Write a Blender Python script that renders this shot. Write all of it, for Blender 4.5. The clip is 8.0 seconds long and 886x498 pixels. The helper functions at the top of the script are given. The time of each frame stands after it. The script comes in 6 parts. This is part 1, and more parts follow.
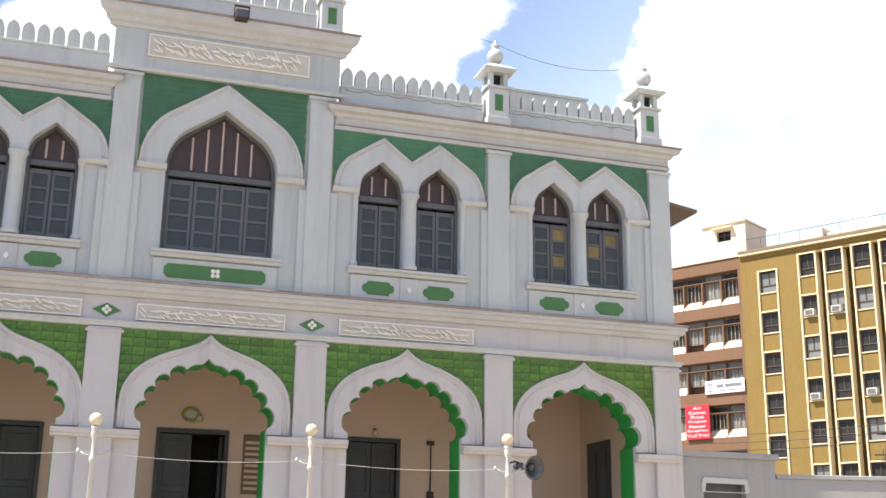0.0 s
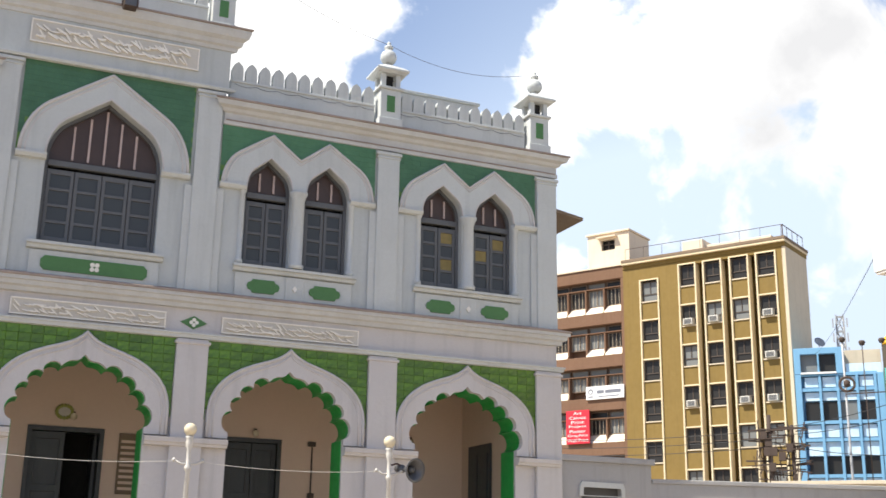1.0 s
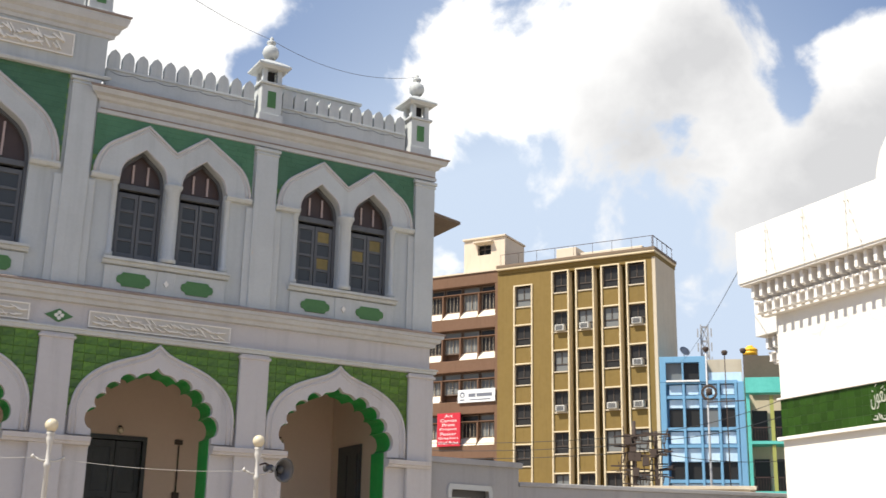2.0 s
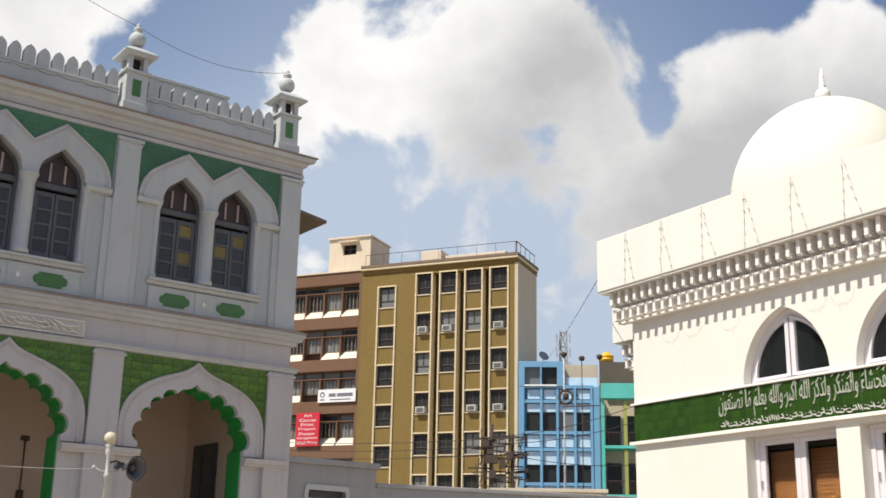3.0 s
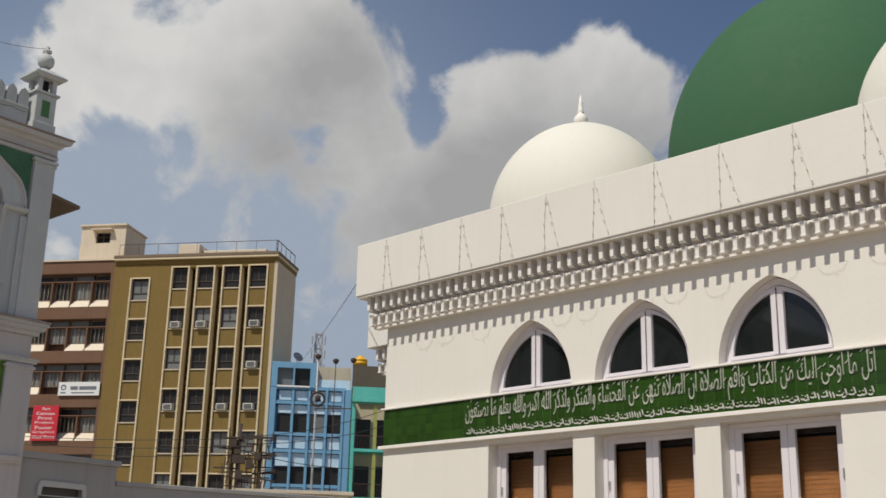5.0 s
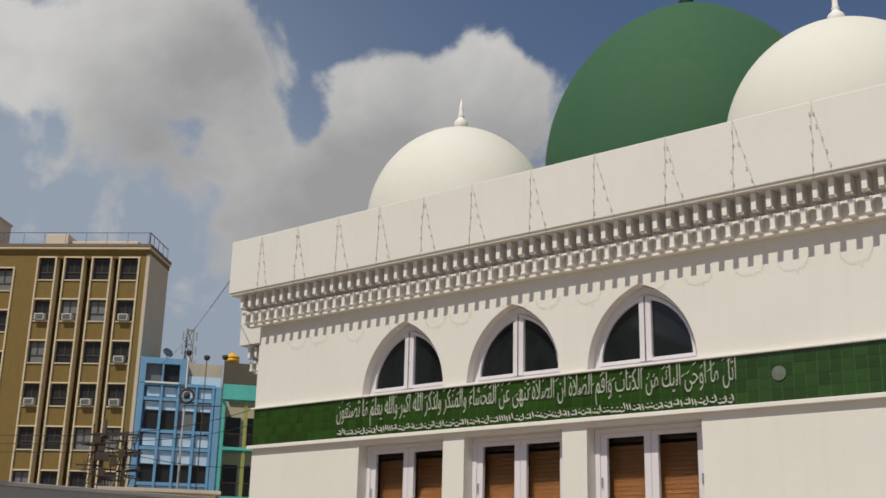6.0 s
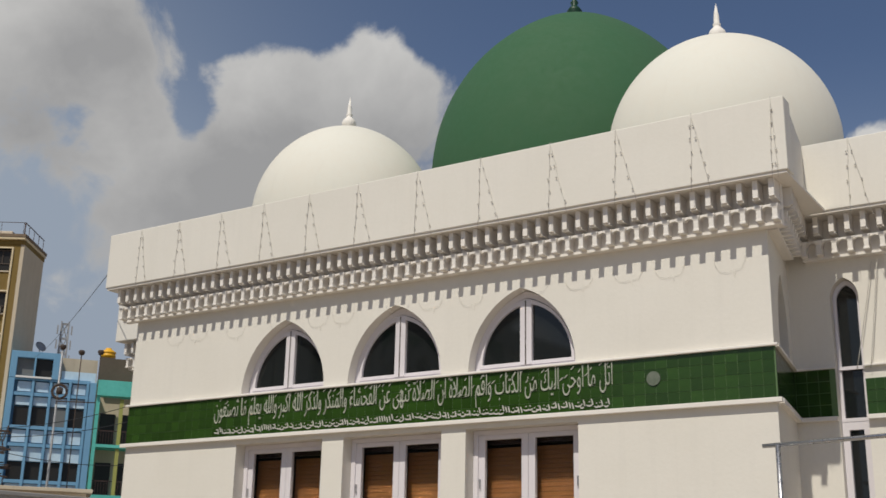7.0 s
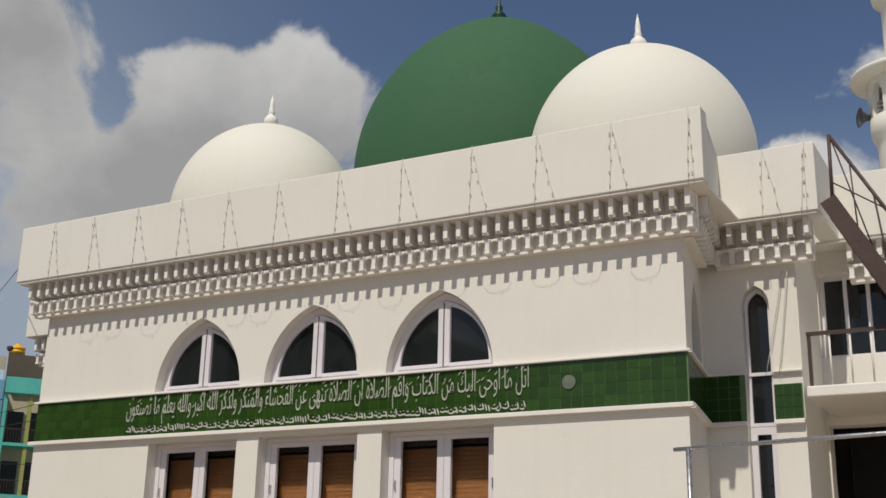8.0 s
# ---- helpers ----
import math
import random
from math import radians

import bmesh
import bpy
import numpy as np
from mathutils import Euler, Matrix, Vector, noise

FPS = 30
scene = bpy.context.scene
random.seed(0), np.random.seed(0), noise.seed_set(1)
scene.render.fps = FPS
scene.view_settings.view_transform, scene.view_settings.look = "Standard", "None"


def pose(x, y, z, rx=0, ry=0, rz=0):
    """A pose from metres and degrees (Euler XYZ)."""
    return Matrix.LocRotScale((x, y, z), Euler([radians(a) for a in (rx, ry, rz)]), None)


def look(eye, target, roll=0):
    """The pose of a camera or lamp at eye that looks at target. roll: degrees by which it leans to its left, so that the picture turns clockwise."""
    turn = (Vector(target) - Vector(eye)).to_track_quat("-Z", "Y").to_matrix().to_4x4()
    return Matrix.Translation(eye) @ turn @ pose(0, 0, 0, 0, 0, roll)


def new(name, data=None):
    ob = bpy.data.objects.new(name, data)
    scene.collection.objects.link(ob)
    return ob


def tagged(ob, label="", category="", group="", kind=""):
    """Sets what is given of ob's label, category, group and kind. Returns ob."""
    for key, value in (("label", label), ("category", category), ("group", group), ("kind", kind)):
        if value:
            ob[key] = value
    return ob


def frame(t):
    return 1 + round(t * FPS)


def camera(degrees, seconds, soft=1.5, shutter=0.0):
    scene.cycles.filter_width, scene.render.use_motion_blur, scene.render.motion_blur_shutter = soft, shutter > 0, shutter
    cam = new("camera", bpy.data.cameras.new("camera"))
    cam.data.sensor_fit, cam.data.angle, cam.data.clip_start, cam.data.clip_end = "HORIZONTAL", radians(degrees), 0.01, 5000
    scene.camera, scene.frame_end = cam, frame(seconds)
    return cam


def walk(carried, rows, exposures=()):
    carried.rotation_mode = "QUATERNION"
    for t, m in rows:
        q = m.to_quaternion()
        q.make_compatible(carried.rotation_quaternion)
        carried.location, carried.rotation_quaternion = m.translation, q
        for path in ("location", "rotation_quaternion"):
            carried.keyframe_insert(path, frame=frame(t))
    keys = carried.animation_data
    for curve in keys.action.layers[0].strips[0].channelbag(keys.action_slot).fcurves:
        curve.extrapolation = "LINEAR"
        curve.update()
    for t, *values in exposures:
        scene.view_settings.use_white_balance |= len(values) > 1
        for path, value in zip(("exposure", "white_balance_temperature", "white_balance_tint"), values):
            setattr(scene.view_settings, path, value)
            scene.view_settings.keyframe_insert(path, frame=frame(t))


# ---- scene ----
from mathutils import geometry

cam = camera(42.31, 8.0, soft=1.5, shutter=0.22)

# The camera is held on the court and turns, swaying by a few centimetres; the house front runs along x.
# seconds, x, y, z, yaw, pitch, roll
PATH = [
    (0.0, -0.045, -0.047, 1.588, -17.79, 15.54, -0.82), (0.5, -0.030, -0.030, 1.589, -20.48, 15.63, -0.86),
    (1.0, -0.021, -0.013, 1.589, -23.61, 15.74, -0.91), (2.5, -0.012, -0.012, 1.583, -33.48, 16.01, -1.14),
    (3.0, -0.004, 0.007, 1.589, -37.05, 16.10, -1.15), (3.5, 0.0, 0.022, 1.591, -40.21, 16.21, -1.19),
    (4.0, -0.008, 0.015, 1.593, -43.46, 16.29, -1.21), (4.5, -0.019, 0.0, 1.587, -46.38, 16.38, -1.27),
    (6.0, -0.013, -0.024, 1.611, -55.88, 16.61, -1.31), (6.5, -0.002, -0.030, 1.616, -58.79, 16.68, -1.23),
    (7.0, -0.003, -0.036, 1.626, -61.80, 16.73, -1.15), (7.5, -0.012, -0.035, 1.620, -64.04, 16.82, -1.17), (8.0, -0.012, -0.044, 1.615, -65.97, 16.91, -1.17),
]
EXPOSURE = [(0.0, 1.34), (0.5, 1.18), (1.0, 1.02), (2.5, 0.54), (3.5, 0.16), (4.5, -0.16), (6.0, -0.44), (8.0, -0.44)]
walk(cam, [(t, pose(x, y, z, 90 + pitch, roll, yaw)) for t, x, y, z, yaw, pitch, roll in PATH], EXPOSURE)

# ---- sun and sky ----
SUN_ELEVATION, SUN_AZIMUTH = radians(56), radians(-90.5)
sun_way = Vector((math.sin(SUN_AZIMUTH) * math.cos(SUN_ELEVATION), math.cos(SUN_AZIMUTH) * math.cos(SUN_ELEVATION), math.sin(SUN_ELEVATION)))
sun = new("sun", bpy.data.lights.new("sun", "SUN"))
sun.data.energy, sun.data.angle, sun.data.color = 4.4, radians(0.6), (1.0, 0.945, 0.83)
sun.matrix_world = look(sun_way * 60, (0, 0, 0))


def toward(az, el):
    a, e = radians(az), radians(el)
    return (math.sin(a) * math.cos(e), math.cos(a) * math.cos(e), math.sin(e))


world = bpy.data.worlds.new("sky")
scene.world = world
world.use_nodes = True
wt = world.node_tree
wt.nodes.clear()


def wnode(kind):
    return wt.nodes.new(kind)


def wmath(op, a, b=None, clamp=False):
    n = wnode("ShaderNodeMath")
    n.operation, n.use_clamp = op, clamp
    for i, v in enumerate((a, b)):
        if v is None:
            continue
        if isinstance(v, (int, float)):
            n.inputs[i].default_value = v
        else:
            wt.links.new(v, n.inputs[i])
    return n.outputs[0]


sky = wnode("ShaderNodeTexSky")
sky.sky_type, sky.sun_disc = "NISHITA", False
sky.sun_elevation, sky.sun_rotation = SUN_ELEVATION, SUN_AZIMUTH % (2 * math.pi)
sky.altitude, sky.air_density, sky.dust_density, sky.ozone_density = 900, 1.0, 1.4, 1.6
coord = wnode("ShaderNodeTexCoord").outputs["Generated"]
# billows: broad masses of cumulus, broken up by noise at three scales
def sky_noise(scale, detail, rough, distort):
    n = wnode("ShaderNodeTexNoise")
    n.inputs["Scale"].default_value, n.inputs["Detail"].default_value, n.inputs["Roughness"].default_value = scale, detail, rough
    n.inputs["Distortion"].default_value = distort
    wt.links.new(coord, n.inputs["Vector"])
    return wmath("SUBTRACT", n.outputs["Fac"], 0.5)


billow = sky_noise(8.5, 9, 0.55, 0.3)
puff = sky_noise(24.0, 7, 0.55, 0.15)
mass = wmath("ADD", wmath("MULTIPLY", billow, 2.6), wmath("MULTIPLY", puff, 0.55))
# az, el, size in degrees, weight of each cloud mass (negative: a gap of open sky)
CLOUDS = [
    (13, 27, 6, 0.9), (0, 30, 14, 0.8), (31.5, 24.3, 3.0, 0.55), (36, 25.5, 4.2, 0.6), (42, 26, 4.2, 0.6), (38.5, 23, 3.0, 0.25), (28, 23.5, 2.0, 0.35),
    (33, 17, 5, 0.22), (22, 20, 4, 0.3), (51, 24, 2.8, 0.6), (46.5, 20.4, 3.4, 0.6), (57.5, 25, 2.5, 0.65), (54, 21.5, 4.3, 0.65), (60.5, 22.5, 2.8, 0.5),
    (44, 25, 3, 0.35), (47.4, 23.2, 1.5, -0.3), (48.9, 27.2, 1.4, -0.5), (37.5, 20.3, 2.6, -0.25), (53.7, 27.7, 1.7, -0.6), (51, 28.6, 2.0, -0.4), (48.2, 22.3, 1.0, -0.55), (57.8, 26.3, 1.4, 0.25), (61.0, 27.6, 1.6, -0.45), (3, 27, 5, 0.5), (46, 13, 7, 0.35), (53, 16.5, 6, 0.45),
    (66, 30, 5, -0.5), (77, 28, 7, -0.6), (82, 25, 2.5, -0.4), (25.5, 26.5, 2.5, -0.32),
    (83.6, 20.4, 1.8, 1.15), (86, 18.5, 2.2, 0.7), (88.5, 25, 1.6, 0.65), (-60, 35, 40, 0.1), (150, 40, 40, 0.1), (-150, 30, 40, 0.1),
]
# greyer undersides
BASES = [(40, 22.5, 4, 0.7), (44, 26, 3, 0.8), (52, 20, 5, 0.75), (58, 21, 4, 0.6), (42, 17, 5, 0.3), (50, 15, 6, 0.7), (8, 24, 10, 0.3), (61, 22, 3, 0.4)]
mass = wmath("SUBTRACT", mass, 0.37)
shade = wmath("ADD", wmath("MULTIPLY", puff, 0.55), wmath("MULTIPLY", billow, 0.9))
for az, el, size, weight, grey in [(*c, False) for c in CLOUDS] + [(*c, True) for c in BASES]:
    dot = wnode("ShaderNodeVectorMath")
    dot.operation = "DOT_PRODUCT"
    wt.links.new(coord, dot.inputs[0])
    dot.inputs[1].default_value = toward(az, el)
    k = 1.0 / (1.0 - math.cos(radians(size)))
    bump = wmath("POWER", 2.718, wmath("MULTIPLY", wmath("SUBTRACT", dot.outputs["Value"], 1.0), k))
    if grey:
        shade = wmath("ADD", shade, wmath("MULTIPLY", bump, weight))
    else:
        mass = wmath("ADD", mass, wmath("MULTIPLY", bump, weight))
cover = wnode("ShaderNodeMapRange")
cover.interpolation_type = "SMOOTHSTEP"
cover.inputs["From Min"].default_value, cover.inputs["From Max"].default_value = -0.09, 0.24
wt.links.new(mass, cover.inputs["Value"])
# thick cloud is greyer underneath than at its sunlit rims
body = wnode("ShaderNodeValToRGB")
ramp = body.color_ramp
ramp.elements[0].position, ramp.elements[0].color = 0.0, (0.86, 0.85, 0.83, 1)
ramp.elements[1].position, ramp.elements[1].color = 0.95, (0.47, 0.47, 0.475, 1)
wt.links.new(shade, body.inputs["Fac"])
dim = wnode("ShaderNodeMixRGB")
dim.blend_type = "MULTIPLY"
dim.inputs["Fac"].default_value = 1.0
dim.inputs["Color2"].default_value = (0.092, 0.094, 0.102, 1)
wt.links.new(sky.outputs["Color"], dim.inputs["Color1"])
# haze thickens towards the horizon
height = wnode("ShaderNodeSeparateXYZ")
wt.links.new(coord, height.inputs["Vector"])
haze = wnode("ShaderNodeMapRange")
haze.interpolation_type = "SMOOTHSTEP"
for key, value in (("From Min", 0.12), ("From Max", 0.45), ("To Min", 0.85), ("To Max", 0.02)):
    haze.inputs[key].default_value = value
wt.links.new(height.outputs["Z"], haze.inputs["Value"])
veil = wnode("ShaderNodeVectorMath")
veil.operation = "DOT_PRODUCT"
wt.links.new(coord, veil.inputs[0])
veil.inputs[1].default_value = toward(35, 16)
thin = wmath("MULTIPLY", wmath("POWER", 2.718, wmath("MULTIPLY", wmath("SUBTRACT", veil.outputs["Value"], 1.0), 26.0)), 0.85)
hazed = wnode("ShaderNodeMixRGB")
hazed.inputs["Color2"].default_value = (0.425, 0.50, 0.61, 1)
wt.links.new(wmath("ADD", haze.outputs["Result"], thin, True), hazed.inputs["Fac"])
wt.links.new(dim.outputs["Color"], hazed.inputs["Color1"])
mixed = wnode("ShaderNodeMixRGB")
wt.links.new(cover.outputs["Result"], mixed.inputs["Fac"])
wt.links.new(hazed.outputs["Color"], mixed.inputs["Color1"])
wt.links.new(body.outputs["Color"], mixed.inputs["Color2"])
back = wnode("ShaderNodeBackground")
back.inputs["Strength"].default_value = 0.93
wt.links.new(mixed.outputs["Color"], back.inputs["Color"])
wt.links.new(back.outputs["Background"], wnode("ShaderNodeOutputWorld").inputs["Surface"])

# ---- materials ----
def material(name, base, rough=0.7, second=None, spots=0.35, scale=1.2, fine=14.0, bump=0.15, metal=0.0, streak=0.0, per_piece=0.0, grain=(1, 1, 1), spec=0.4):
    """A painted, cast or woven surface: base colour broken by stains, fine grain, rain streaks and relief."""
    m = bpy.data.materials.new(name)
    m.use_nodes = True
    t = m.node_tree
    b = t.nodes["Principled BSDF"]
    second = second or tuple(c * 0.72 for c in base)

    def noise_of(sc, detail, stretch=(1, 1, 1)):
        c = t.nodes.new("ShaderNodeTexCoord")
        mp = t.nodes.new("ShaderNodeMapping")
        mp.inputs["Scale"].default_value = stretch
        n = t.nodes.new("ShaderNodeTexNoise")
        n.inputs["Scale"].default_value, n.inputs["Detail"].default_value, n.inputs["Roughness"].default_value = sc, detail, 0.62
        t.links.new(c.outputs["Object"], mp.inputs["Vector"])
        t.links.new(mp.outputs["Vector"], n.inputs["Vector"])
        return n.outputs["Fac"]

    def ranged(fac, a, z, lo=0.0, hi=1.0):
        r = t.nodes.new("ShaderNodeMapRange")
        for k, v in zip(("From Min", "From Max", "To Min", "To Max"), (a, z, lo, hi)):
            r.inputs[k].default_value = v
        t.links.new(fac, r.inputs["Value"])
        return r.outputs["Result"]

    def mix(fac, one, two, blend="MIX"):
        x = t.nodes.new("ShaderNodeMixRGB")
        x.blend_type = blend
        for i, v in enumerate((fac, one, two)):
            if isinstance(v, (int, float)):
                x.inputs[i].default_value = v
            elif isinstance(v, tuple):
                x.inputs[i].default_value = (*v, 1)
            else:
                t.links.new(v, x.inputs[i])
        return x.outputs["Color"]

    colour = mix(ranged(noise_of(scale, 6, grain), 0.42, 0.72, 0, spots), base, second)
    small = noise_of(fine, 4, grain)
    colour = mix(ranged(small, 0.35, 0.75, 0, spots * 0.5), colour, second)
    if streak:
        colour = mix(ranged(noise_of(2.2, 5, (2.6, 2.6, 0.16)), 0.52, 0.78, 0, streak), colour, tuple(c * 0.45 for c in base))
    if per_piece:
        info = t.nodes.new("ShaderNodeObjectInfo")
        colour = mix(1.0, colour, mix(info.outputs["Random"], (1 - per_piece,) * 3, (1 + per_piece * 0.6,) * 3), "MULTIPLY")
    t.links.new(colour, b.inputs["Base Color"])
    t.links.new(ranged(small, 0.3, 0.7, max(0.02, rough - 0.08), min(1, rough + 0.08)), b.inputs["Roughness"])
    b.inputs["Metallic"].default_value = metal
    b.inputs["Specular IOR Level"].default_value = spec
    if bump:
        u = t.nodes.new("ShaderNodeBump")
        u.inputs["Strength"].default_value, u.inputs["Distance"].default_value = bump, 0.02
        t.links.new(small, u.inputs["Height"])
        t.links.new(u.outputs["Normal"], b.inputs["Normal"])
    return m


def glass(name, tint, rough=0.06, spec=0.5):
    m = bpy.data.materials.new(name)
    m.use_nodes = True
    b = m.node_tree.nodes["Principled BSDF"]
    b.inputs["Base Color"].default_value, b.inputs["Roughness"].default_value = (*tint, 1), rough
    b.inputs["Specular IOR Level"].default_value = spec
    return m


def clear_glass(name):
    m = glass(name, (0.86, 0.86, 0.84), 0.02)
    m.node_tree.nodes["Principled BSDF"].inputs["Transmission Weight"].default_value = 1.0
    m.node_tree.nodes["Principled BSDF"].inputs["IOR"].default_value = 1.2
    return m


